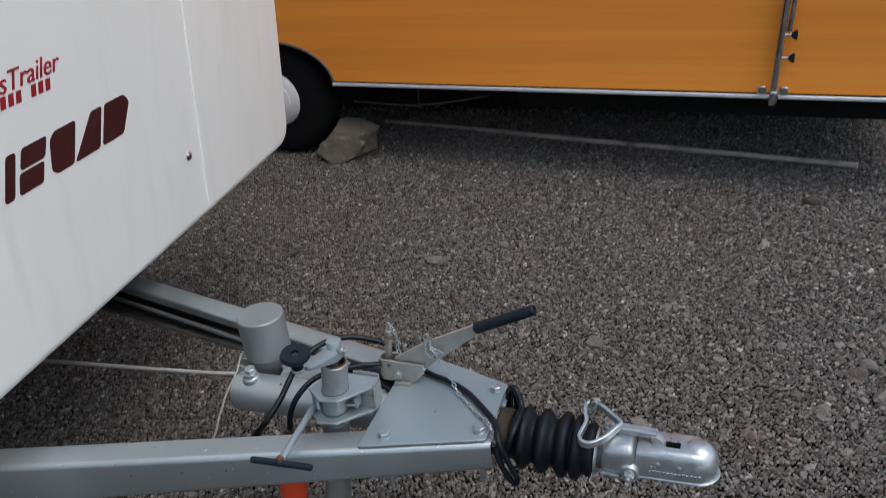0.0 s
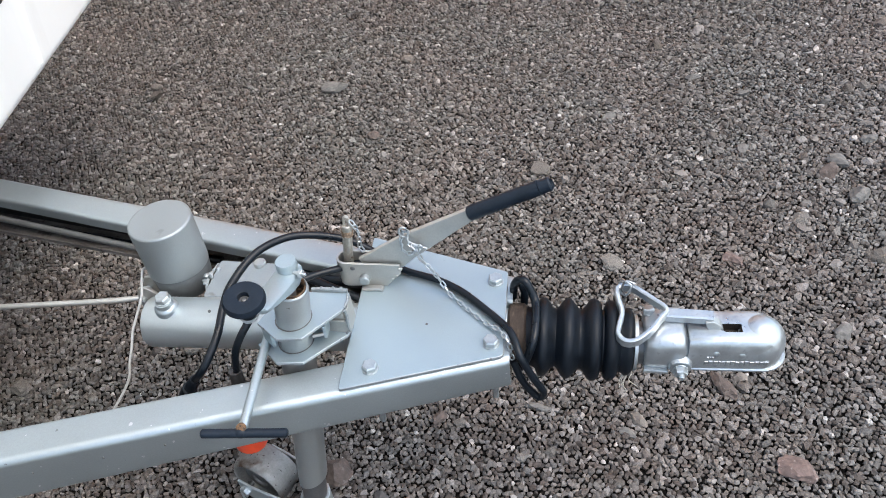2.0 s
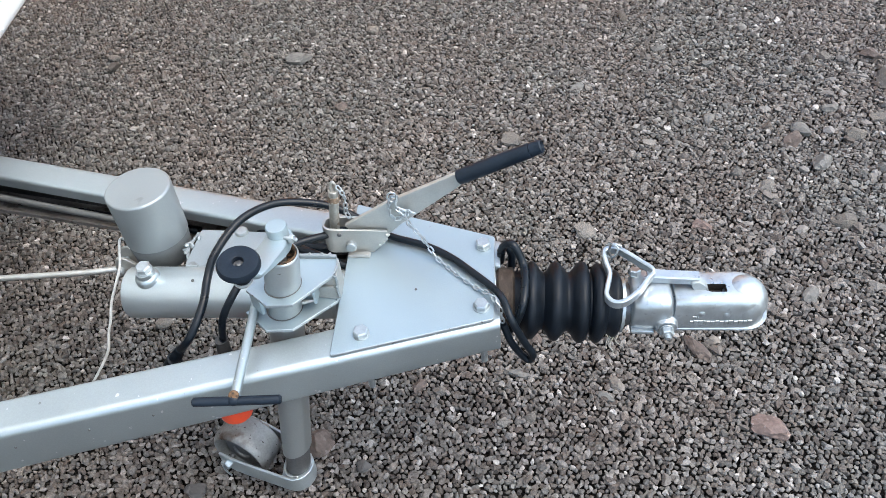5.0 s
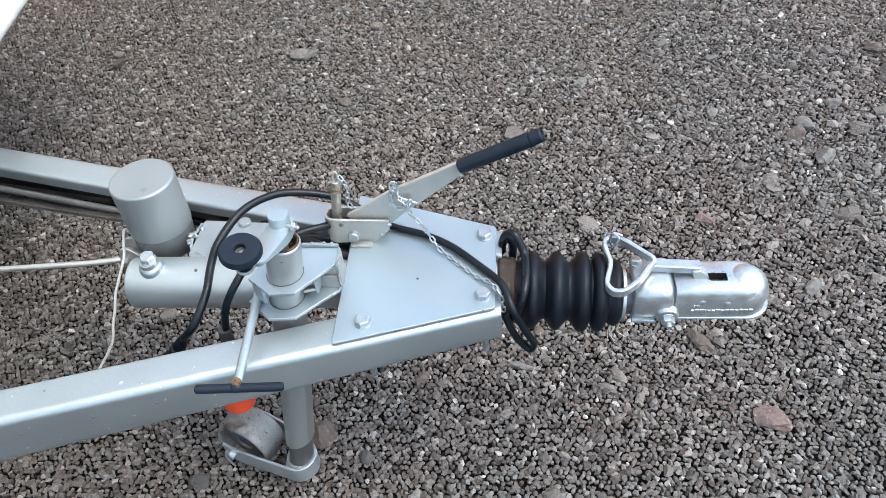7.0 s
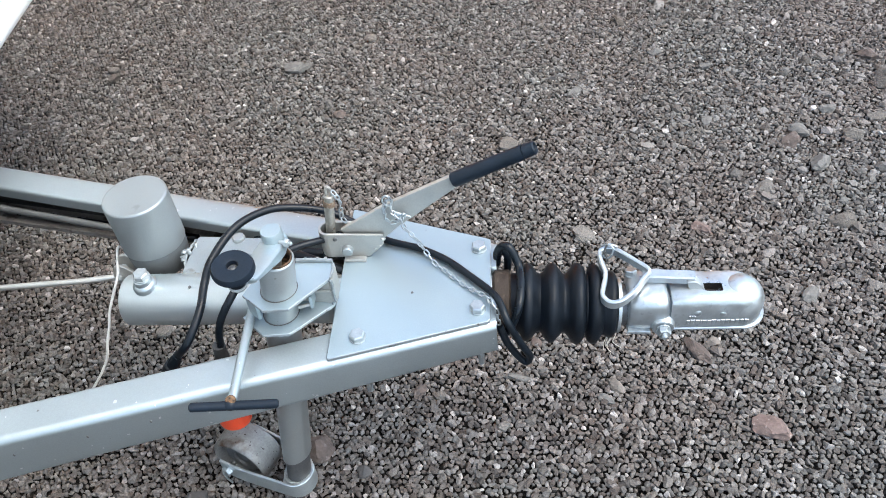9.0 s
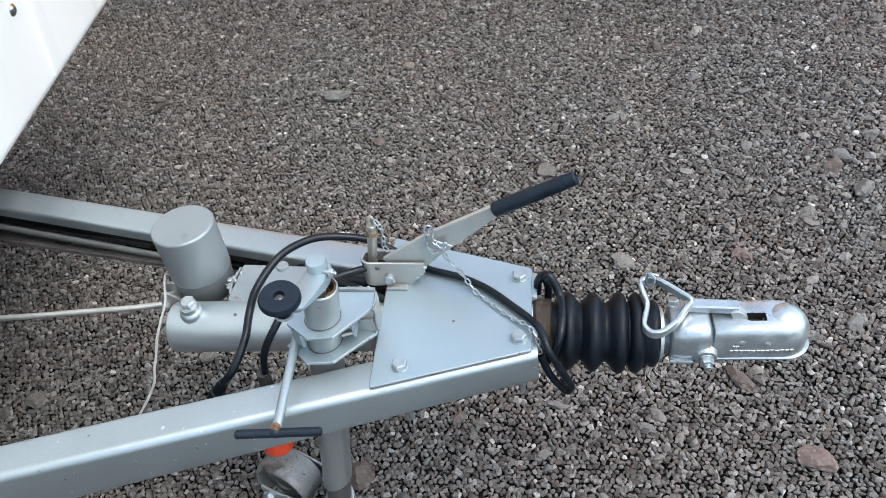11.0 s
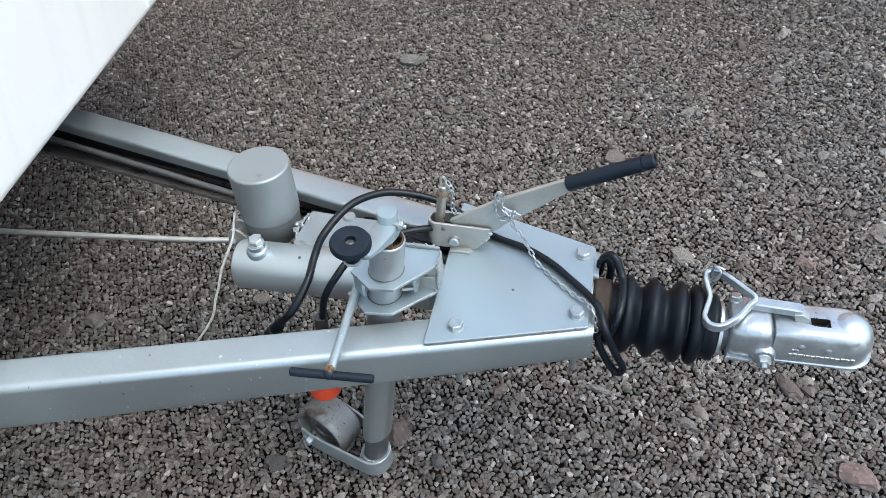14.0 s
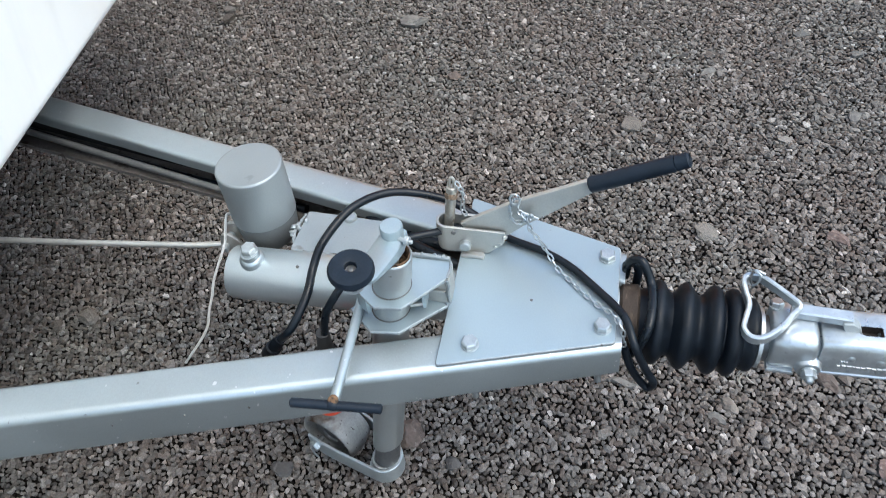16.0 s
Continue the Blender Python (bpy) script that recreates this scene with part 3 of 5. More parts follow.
caravan = thing("caravan", cv(1.0, 1.0, 0), "old caravan with ochre ribbed side panels and aluminium trim", "caravan")
ARCH_C, ARCH_A, ARCH_B, HEM = -0.357, 0.357, 0.205, 0.42
WHEEL_U, WHEEL_Z = -0.388, 0.315
arch = [(ARCH_C + ARCH_A * math.cos(a), HEM + ARCH_B * math.sin(a)) for a in np.linspace(0, math.pi, 25)]
TOP, END0, END1 = 2.1, -2.2, 2.75
bm = bmesh.new()
edge_top = [(ARCH_C + ARCH_A * math.cos(a), TOP) for a in np.linspace(0, math.pi, 25)]
cols = [(END1, HEM, TOP)] + [(a[0], a[1], TOP) for a in arch] + [(END0, HEM, TOP)]
for vv in (0.0, 0.03):
    lo = [bm.verts.new((u, vv, z)) for u, z, t in cols]
    hi = [bm.verts.new((u, vv, t)) for u, z, t in cols]
    for i in range(len(cols) - 1):
        bm.faces.new((lo[i], lo[i + 1], hi[i + 1], hi[i]))
    if vv == 0.0:
        lo0 = lo
for i in range(len(cols) - 1):
    bm.faces.new((lo0[i], lo0[i + 1], lo[i + 1], lo[i]))
part("side_panel", to_cv(bm), OCHRE, caravan, "ochre wood-toned side panel", smooth=30)
bm = prism([(END0, 0.031), (END1, 0.031), (END1, 2.1), (END0, 2.1)], 0.72, TOP, bevel=0.02)
part("body", to_cv(bm), OCHRE, caravan, "caravan body", smooth=30)
# Unseen walls added to stop light coming in under the caravan.
part("far_light_block", to_cv(prism([(END0, 1.95), (2.2, 1.95), (2.2, 1.99), (END0, 1.99)], 0.0, 0.72, bevel=0.01)), NEAR_BLACK, caravan, "unseen dark wall added to keep light out on the far side")
part("rear_light_block", to_cv(prism([(END0, 0.04), (END0 + 0.04, 0.04), (END0 + 0.04, 1.95), (END0, 1.95)], 0.02, 0.72, bevel=0.01)), NEAR_BLACK, caravan, "unseen dark wall added to keep light out at the rear")
# Added block whose near-black colour makes the shade below the hem.
part("floor_shade_block", to_cv(prism([(0.04, 0.42), (0.80, 0.42), (0.95, 0.10), (2.65, 0.10), (2.65, 1.94), (0.04, 1.94)], 0.30, 0.715, bevel=0.01)), NEAR_BLACK, caravan, "near-black block added to deepen the shade underneath")
part("hem_trim", to_cv(sweep([(0.0, -0.004, HEM - 0.004), (END1, -0.004, HEM - 0.004)], rect(0.016, 0.015, 0.003))), ALU, caravan, "bright aluminium hem trim")
part("seam_seal", to_cv(sweep([(0.0, -0.001, HEM + 0.007), (END1, -0.001, HEM + 0.007)], rect(0.006, 0.006, 0.001))), NEAR_BLACK, caravan, "dark sealing seam above the trim")
part("arch_trim", to_cv(tube([(a, -0.002, b) for a, b in arch], 0.006, 8, 2)), DARKSTEEL, caravan, "dark metal trim round the wheel arch")
# Runs right through the body, near-black, to keep the arch dark.
part("wheel_well", to_cv(prism([(a, b + 0.02) for a, b in arch], 0.22, 1.94, "xz", 0.005)), NEAR_BLACK, caravan, "wheel well, deepened and near-black for its shade")
wheel = part("wheel", to_cv(lathe((WHEEL_U, 0.03, WHEEL_Z - 0.01), (0, 1, 0), [(0.0, 0.20), (0.004, 0.26), (0.018, 0.29), (0.045, 0.305), (0.14, 0.305), (0.17, 0.28), (0.18, 0.2)], 48)), TYRE, caravan, "black road wheel")
part("hub_cap", to_cv(lathe((WHEEL_U, 0.02, WHEEL_Z), (0, 1, 0), [(-0.041, 0.012), (-0.041, 0.030), (-0.034, 0.034), (-0.033, 0.07), (-0.025, 0.100), (-0.019, 0.104), (-0.014, 0.124), (0.0, 0.138), (0.012, 0.142), (0.03, 0.142)], 40)), HUBWHITE, wheel, "white domed hub cap")
part("stay_bar", tube([(-1.563, 2.80, 0.212), (-1.18, 2.80, 0.19), (-0.786, 2.80, 0.24)], 0.006, 8), STAY, caravan, "bent steel stay under the floor")
part("stay_bar", tube([(-1.165, 2.80, 0.73), (-1.18, 2.80, 0.19)], 0.005, 8, 1), STAY, caravan)
pole = part("awning_pole", to_cv(rod((2.055, -0.035, 0.392), (2.145, -0.035, 1.9), 0.0135)), CHROME, caravan, "chromed upright pole")
part("pole_sleeve", to_cv(rod((2.097, -0.03, 0.68), (2.192, -0.03, 1.9), 0.009)), CHROME, pole)
for u in (1.998, 2.078):
    part("pole_bracket", to_cv(prism(rounded([(u, 0.424), (u + 0.032, 0.424), (u + 0.032, 0.458), (u, 0.458)], 0.01), -0.014, 0.0, "xz", 0.002)), CHROME, pole)
part("pole_clip", to_cv(lathe((2.058, -0.035, 0.40), (0.1, 0, 1), [(0, 0.016), (0.004, 0.018), (0.045, 0.018), (0.05, 0.016)], 24)), CHROME, pole)
for z, u in ((0.668, 2.093), (0.580, 2.090)):
    part("knob_screw", to_cv(rod((u - 0.018, -0.035, z), (u + 0.022, -0.035, z), 0.006)), CHROME, pole)
    part("knob_grip", to_cv(prism(rounded([(u + 0.012, z - 0.006), (u + 0.026, z - 0.018), (u + 0.034, z - 0.018), (u + 0.034, z + 0.018), (u + 0.026, z + 0.018), (u + 0.012, z + 0.006)], 0.004), -0.043, -0.027, "xz", 0.002)), PLASTIC, pole, "black clamp knob")

solo("metal_bar", rod((-1.50, 3.052, 0.010), (0.947, 2.508, 0.013), 0.0135), OLDWOOD, "long dull metal bar lying on gravel", "bar")

# ---- white trailer: body ----
trailer = thing("camper_trailer", (-1.2, 0, 0), "white fibreglass trailer with silver painted A-frame drawbar", "trailer")
EY = Vector((-0.095, 1, 0)).normalized()
EZ = Vector((0.146, 0, 1)).normalized()
EN = EY.cross(EZ).normalized()
PO = Vector((-0.905, 0, 0.6))


def on_panel(a, h, out=0.0):
    """A place on the trailer's front: metres across, up along the panel, and out of it."""
    return PO + EY * a + EZ * h + EN * out


LO, HI, AY, AT = -0.012, 2.05, 1.182, 1.005
outline = [Vector(p) for p in rounded([(-AY, LO), (AY, LO), (AT, HI), (-AT, HI)], 0.10, 8)]
mid = Vector((0, (LO + HI) / 2))


def body_ring(out, inset):
    """The front's outline, drawn in by inset, at a distance out of the panel."""
    ring = []
    for i, p in enumerate(outline):
        along = (outline[(i + 1) % len(outline)] - outline[i - 1]).normalized()
        side = Vector((-along.y, along.x))
        q = p + side * inset * (1 if side.dot(mid - p) > 0 else -1)
        ring.append(on_panel(q.x, q.y, out))
    return ring


steps = [(0.034 * (math.cos(a) - 1), 0.034 * (1 - math.sin(a))) for a in np.linspace(0, math.pi / 2, 6)]
rings = [body_ring(o, i) for o, i in steps]
rings.append([Vector((-3.3, p.y, p.z)) for p in rings[-1]])
bm = rings_to_bm(rings)
part("body", bm, GELCOAT, trailer, "white fibreglass body with streaked gelcoat", smooth=60)
# Unseen block, added to cut off horizon light from behind the trailer.
part("under_light_block", prism([(-3.2, -0.72), (-1.5, -0.72), (-1.5, 0.72), (-3.2, 0.72)], 0.21, 0.60, bevel=0.01), NEAR_BLACK, trailer, "near-black block added to deepen the shade underneath")
part("chassis", prism([(-3.2, -0.85), (-1.2, -0.85), (-1.2, 0.85), (-3.2, 0.85)], 0.505, 0.63, bevel=0.01), NEAR_BLACK, trailer, "dark chassis under the floor")
part("seam_strip", sweep([on_panel(0.582, 0.02, 0.001), on_panel(0.540, 1.65, 0.001)], rect(0.006, 0.005, 0.001), up=EN), GELCOAT, trailer, "raised seam of the front panel")
bm = lathe(on_panel(0.509, 0.2, -0.001), EN, [(0, 0.012), (0.003, 0.012), (0.006, 0.009), (0.008, 0.004)], 20)
part("panel_screw", bm, CHROME, trailer, "small chrome screw head")


def glyph(a0, h0, a1, h1, slant, mat, name):
    o = [(a0, h0), (a1, h0), (a1 + slant, h1), (a0 + slant, h1)]
    bm = bmesh.new()
    lo = [on_panel(a, h, 0.0004) for a, h in o]
    hi = [on_panel(a, h, 0.0014) for a, h in o]
    rings_to_bm([lo, hi], bm=bm)
    return part(name, bm, mat, trailer, smooth=0)


def badge(outline, name="logo_shape"):
    """One plain shape of the dark red marking."""
    o = rounded(outline, 0.008, 4)
    return part(name, rings_to_bm([[on_panel(a, h, out) for a, h in o] for out in (0.0004, 0.0016)]), MAROON, trailer, "plain dark red shape of a marking", smooth=0)


S0, S1, SL = 0.357, 0.441, 0.028
badge([(-0.235, S0), (-0.150, S0), (-0.150 + SL, S1), (-0.235 + SL, S1)])
badge([(-0.132, S0), (-0.106, S0), (-0.106 + SL, S1), (-0.132 + SL, S1)])
badge([(-0.092, S0), (-0.024, S0), (-0.010, S0 + 0.040), (-0.080, S0 + 0.040)])
badge([(-0.076, S0 + 0.045), (-0.006, S0 + 0.045), (0.010, S1), (-0.062, S1)])
badge([(0.006, S0 + 0.010), (0.020, S0), (0.073, S0), (0.073 + SL, S1), (0.034, S1), (0.016, S1 - 0.014)])
badge([(0.078, S0), (0.163, S0), (0.163 + SL, S1), (0.126 + SL, S1)])
badge([(0.174, S0), (0.252, S0), (0.262 + SL, S1 - 0.02), (0.245 + SL, S1), (0.174 + SL, S1)])
for k in range(12):
    if k != 8:
        glyph(-0.19 + k * 0.0205, 0.524 - k * 0.0003, -0.177 + k * 0.0205, 0.546 - k * 0.0003, 0.005, REDINK, "number_bar")


def lettering(text, a, h, size, parent, mat, shear=0.3):
    cu = bpy.data.curves.new("lettering", "FONT")
    cu.body, cu.size, cu.shear, cu.extrude = text, size, shear, 0.0008
    tmp = new("lettering", cu)
    me = bpy.data.meshes.new_from_object(tmp.evaluated_get(bpy.context.evaluated_depsgraph_get()))
    bpy.data.objects.remove(tmp)
    for v in me.vertices:
        v.co = on_panel(a + v.co.x, h + v.co.y, 0.001 + v.co.z)
    me.materials.append(mat)
    return part("lettering", me, mat, parent, "red script lettering")


lettering("sTrailer", -0.083, 0.549, 0.053, trailer, REDINK)

# trailer wheels under the body
for s in (-1, 1):
    w = part("wheel", lathe((-2.3, s * 0.86 - 0.09, 0.30), (0, 1, 0), [(0, 0.19), (0.01, 0.27), (0.04, 0.30), (0.14, 0.30), (0.17, 0.27), (0.18, 0.19)], 40), TYRE, trailer, "black road wheel")
    part("rim", lathe((-2.3, s * 0.86 - 0.07, 0.30), (0, 1, 0), [(0, 0.05), (0.0, 0.17), (0.02, 0.19), (0.12, 0.19), (0.14, 0.17), (0.14, 0.05)], 32), HUBWHITE, w)
part("axle", rod((-2.3, -0.8, 0.30), (-2.3, 0.8, 0.30), 0.03), NEAR_BLACK, trailer)
for s in (-0.6, 0.6):
    part("axle_mount", prism([(-2.36, s - 0.03), (-2.24, s - 0.03), (-2.24, s + 0.03), (-2.36, s + 0.03)], 0.29, 0.51), NEAR_BLACK, trailer)

# ---- drawbar ----
ZT, BW = 0.505, 0.0612


def beam_bottom(x):
    """The beams grow deeper towards the trailer."""
    return 0.443 - 0.040 * (0.026 - x)


def channel(side, start, slope, x0, x1):
    """A lipped C-section beam, open inward, with rounded corners, deeper at its rear end."""
    r, q, th, lip = 0.012, 0.007, 0.004, 0.021
    quarter = np.linspace(0, math.pi / 2, 6)
    rings = []
    for x in (x0, x0 - 0.3, x0 - 0.8, x1):
        zb = beam_bottom(x)
        sec = [(0.0, ZT - lip)] + [(q - q * math.cos(a), ZT - q + q * math.sin(a)) for a in quarter]
        sec += [(BW - r + r * math.sin(a), ZT - r + r * math.cos(a)) for a in quarter]
        sec += [(BW - r + r * math.cos(a), zb + r - r * math.sin(a)) for a in quarter]
        sec += [(q - q * math.sin(a), zb + q - q * math.cos(a)) for a in quarter] + [(0.0, zb + 0.012), (th, zb + 0.012)]
        ri, qi = r - th, q - th
        sec += [(q - qi * math.cos(a), zb + q - qi * math.sin(a)) for a in quarter]
        sec += [(BW - r + ri * math.sin(a), zb + r - ri * math.cos(a)) for a in quarter]
        sec += [(BW - r + ri * math.cos(a), ZT - r + ri * math.sin(a)) for a in quarter]
        sec += [(q - qi * math.sin(a), ZT - q + qi * math.cos(a)) for a in quarter] + [(th, ZT - lip)]
        inner = start + slope * (x0 - x)
        rings.append([Vector((x, side * (inner + w), z)) for w, z in sec])
    me = finish(rings_to_bm(rings), "drawbar_beam", SILVER, 50)
    me.materials.append(SHADED_GRIME)
    me.materials.append(SHADED_DUST)
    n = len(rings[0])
    # Inner faces take the darker colours, painted-in shade as well as dirt.
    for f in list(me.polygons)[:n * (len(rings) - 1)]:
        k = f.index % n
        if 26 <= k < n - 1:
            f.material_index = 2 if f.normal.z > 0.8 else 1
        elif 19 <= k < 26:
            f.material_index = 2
    return me


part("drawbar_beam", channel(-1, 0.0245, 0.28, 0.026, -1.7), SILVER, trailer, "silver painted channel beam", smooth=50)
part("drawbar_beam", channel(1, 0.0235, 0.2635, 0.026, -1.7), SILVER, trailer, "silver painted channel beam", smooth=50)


def chipped(bm, name, mat):
    """A steel plate whose cut edges are chipped to dark metal."""
    me = finish(bm, name, mat, 30)
    me.materials.append(CHIPPED)
    for f in me.polygons:
        if abs(f.normal.z) < 0.8:
            f.material_index = 1
    return me


def weld(points, r=0.0022, seed=1):
    """A lumpy weld bead along a line."""
    rnd = random.Random(seed)
    path = smooth_path(points, 14)
    return tube([p + Vector((rnd.uniform(-1, 1), rnd.uniform(-1, 1), rnd.uniform(-0.5, 0.5))) * r * 0.25 for p in path], lambda t: r * (0.95 + 0.14 * math.sin(t * 31 + seed) + 0.12 * math.sin(t * 13 + 2 * seed)), 8, 1)


plate = part("cover_plate", chipped(prism(rounded([(-0.206, -0.146), (0.018, -0.082), (0.018, 0.082), (-0.206, 0.162)], 0.006), 0.506, 0.512, bevel=0.001), "cover_plate", PALE_SILVER), PALE_SILVER, trailer, "silver painted steel cover plate")
for x, y, a in ((0, 0.061, 0.1), (0, -0.061, 0.5), (-0.166, -0.109, 0.9), (-0.166, 0.115, 0.3)):
    part("bolt", bolt((x, y, 0.5225), turn=a), ZINC, plate, smooth=30)
part("rivet_hole", lathe((-0.096, -0.026, 0.5105), (0, 0, 1), [(0, 0.002), (0.0021, 0.002)], 12), DARKSTEEL, plate)
for x, y in ((0.0, -0.061), (0.0, 0.061), (-0.166, -0.109), (-0.166, 0.115)):
    stud = part("stud", rod((x, y, 0.389), (x, y, 0.452), 0.005), ZINC, trailer)
    part("nut", bolt((x, y, 0.424), (0, 0, -1), 0.0095, 0.008, False), ZINC, stud, smooth=30)
shaft = part("draw_tube", lathe((-0.549, 0.0065, 0.475), (1, -0.012, 0), [(0, 0.034), (0.001, 0.038), (0.004, 0.040), (0.326, 0.040), (0.331, 0.034), (0.573, 0.030)], 40), LIT_SILVER, trailer, "silver painted round draw tube", smooth=40)
part("bolt", bolt((-0.508, 0.001, 0.5405), (0, -0.1, 1), r=0.0118, h=0.0095, turn=0.5), ZINC, shaft, smooth=30)
part("drilled_hole", lathe((-0.436, -0.0055, 0.5130), (0, -0.275, 0.961), [(0, 0.0026), (0.0015, 0.0024)], 10), DARKSTEEL, shaft)
part("bolt_boss", lathe((-0.508, 0.002, 0.505), (0, -0.1, 1), [(0, 0.0190), (0.011, 0.0186), (0.0150, 0.0172), (0.0175, 0.0140), (0.0245, 0.0128)], 24), SILVER, shaft)
part("collar", lathe((0.02, -0.002, 0.463), (1, 0, 0), [(0, 0.043), (0.004, 0.047), (0.024, 0.047), (0.027, 0.043)], 32), COLLAR, trailer, "rust-browned steel collar")
gusset = part("gusset_plate", chipped(prism(rounded([(-0.463, 0.034), (-0.330, 0.030), (-0.330, 0.106), (-0.458, 0.116)], 0.006), 0.4985, 0.505, bevel=0.0015), "gusset_plate", WORNPLATE), WORNPLATE, trailer, "small worn silver gusset plate")
part("bolt_head", lathe((-0.388, 0.106, 0.5045), (0, 0, 1), [(0, 0.0105), (0.0045, 0.0102), (0.0062, 0.0088), (0.0066, 0.004)], 20), SCUFFED, gusset)
part("weld_bead", weld([(-0.464, 0.052, 0.500), (-0.467, 0.072, 0.503), (-0.465, 0.09, 0.503), (-0.461, 0.11, 0.502)], 0.0026, 9), CANPAINT, gusset, "rough weld bead")
for k, (x, y, z) in enumerate(((-0.468, 0.063, 0.504), (-0.471, 0.071, 0.503), (-0.462, 0.077, 0.506), (-0.466, 0.086, 0.504), (-0.456, 0.093, 0.506), (-0.470, 0.078, 0.506))):
    part("weld_lump", rock((x, y, z), 0.0075 + 0.0015 * (k % 3), 50 + k, 0.7, 2), CANPAINT, gusset, smooth=50)
can = part("canister", lathe((-0.528, 0.106, 0.509), (0, 0, 1), [(0, 0.0478), (0.0008, 0.0500), (0.091, 0.0505), (0.0932, 0.0500), (0.0947, 0.0487), (0.0952, 0.0475), (0.0952, 0.044)], 56), CANPAINT, trailer, "grey painted cylindrical cap", smooth=40)
part("canister_base", lathe((-0.528, 0.106, 0.462), (0, 0, 1), [(0, 0.043), (0.002, 0.0450), (0.044, 0.0488), (0.0462, 0.0478), (0.0475, 0.045)], 56), CANBASE, trailer, "dull grey tapered base", smooth=40)
part("brake_rod", tube([(-0.570, 0.070, 0.47), (-0.64, 0.055, 0.47), (-1.05, 0.026, 0.47), (-1.7, -0.01, 0.47)], 0.005, 10, 2), WARM_STEEL, trailer, "bare steel brake rod")
for y in (0.058, 0.083):
    part("rod_clevis", prism(rounded([(-0.596, 0.462), (-0.556, 0.462), (-0.556, 0.482), (-0.572, 0.498), (-0.588, 0.496)], 0.007), y, y + 0.006, "xz", 0.001), WARM_STEEL, trailer, "weathered clevis cheek", smooth=25)
part("clevis_pin", rod((-0.584, 0.048, 0.472), (-0.584, 0.098, 0.472), 0.0065), GALV, trailer)
part("inner_pipe", tube([(-0.55, 0.163, 0.462), (-0.66, 0.190, 0.466), (-0.80, 0.226, 0.468), (-0.95, 0.266, 0.468), (-1.7, 0.465, 0.47)], 0.006, 10, 2), PIPE, trailer, "grey pipe inside the channel")
part("inner_hose", tube([(-0.50, 0.186, 0.434), (-0.70, 0.236, 0.431), (-0.884, 0.282, 0.43), (-1.7, 0.50, 0.43)], 0.0075, 10, 3), CABLE, trailer, "black hose inside the channel")

def on_web(x, z, r):
    """A small drilled hole on the near beam's outer face."""
    y = -(0.0245 + BW + 0.28 * (0.026 - x))
    return lathe((x, y + 0.0004, z), (-0.27, -0.96, 0), [(0, r), (0.001, r * 0.9)], 10)


for x, z in ((-0.444, 0.474), (-0.526, 0.4735), (-0.62, 0.471)):
    part("drilled_hole", on_web(x, z, 0.0022), DARKSTEEL, trailer)

# clamp bracket for the jockey wheel
FLANGE = [(-0.319, -0.086), (-0.284, -0.115), (-0.249, -0.113), (-0.201, -0.058), (-0.199, -0.028), (-0.257, -0.026), (-0.297, -0.026)]
bracket = part("clamp_bracket", chipped(prism(FLANGE, 0.5745, 0.580, bevel=0.0008), "clamp_bracket", PALE_SILVER), PALE_SILVER, trailer, "welded silver clamp bracket", smooth=20)
part("lower_flange", chipped(prism([(-0.332, -0.083), (-0.296, -0.116), (-0.258, -0.114), (-0.204, -0.063), (-0.199, -0.044), (-0.297, -0.042)], 0.5245, 0.530, bevel=0.0008), "lower_flange", PALE_SILVER), PALE_SILVER, bracket, smooth=20)
part("web", prism([(-0.2025, -0.059), (-0.1985, -0.059), (-0.1985, -0.028), (-0.2025, -0.028)], 0.5302, 0.5743), WARM_STEEL, bracket, smooth=20)
part("web", prism([(-0.2965, -0.0500), (-0.2350, -0.0560), (-0.2027, -0.0600), (-0.2027, -0.0550), (-0.2350, -0.0510), (-0.2965, -0.0450)], 0.5302, 0.5743), WARM_STEEL, bracket, "bare grey back web", smooth=20)
part("web_ledge", sweep([(-0.229, -0.0590, 0.5560), (-0.203, -0.0620, 0.5580)], rect(0.004, 0.003, 0.0006)), WARM_STEEL, bracket)
part("cheek", prism([(-0.3175, -0.0835), (-0.3010, -0.0975), (-0.2980, -0.0940), (-0.3145, -0.0800)], 0.5400, 0.5743), PALE_SILVER, bracket, smooth=20)
part("back_rib", sweep([(-0.254, -0.0235, 0.5810), (-0.232, -0.0238, 0.5815), (-0.202, -0.0255, 0.5805)], rect(0.005, 0.008, 0.001)), CANPAINT, bracket, "rough welded rib", smooth=30)
tab = part("locking_tab", prism([(-0.2295, -0.0830), (-0.2255, -0.0820), (-0.2260, -0.0620), (-0.2300, -0.0620)], 0.5455, 0.5680), PALE_SILVER, bracket, smooth=20)
part("locking_pin", rod((-0.248, -0.0820, 0.5485), (-0.2275, -0.0770, 0.5500), 0.0028, 12), WARM_STEEL, tab)
part("weld_bead", weld([(-0.2045, -0.0620, 0.5315), (-0.2025, -0.0480, 0.5315), (-0.2025, -0.0300, 0.5290)], 0.0019, 3), CANPAINT, bracket)
part("weld_bead", weld([(-0.2000, -0.0605, 0.5790), (-0.1985, -0.0600, 0.5670), (-0.2000, -0.0615, 0.5520), (-0.1985, -0.0620, 0.5380)], 0.0021, 4), CANPAINT, bracket)
part("weld_bead", weld([(-0.2000, -0.0570, 0.5810), (-0.1985, -0.0430, 0.5815), (-0.2000, -0.0300, 0.5810)], 0.0019, 8), CANPAINT, bracket)
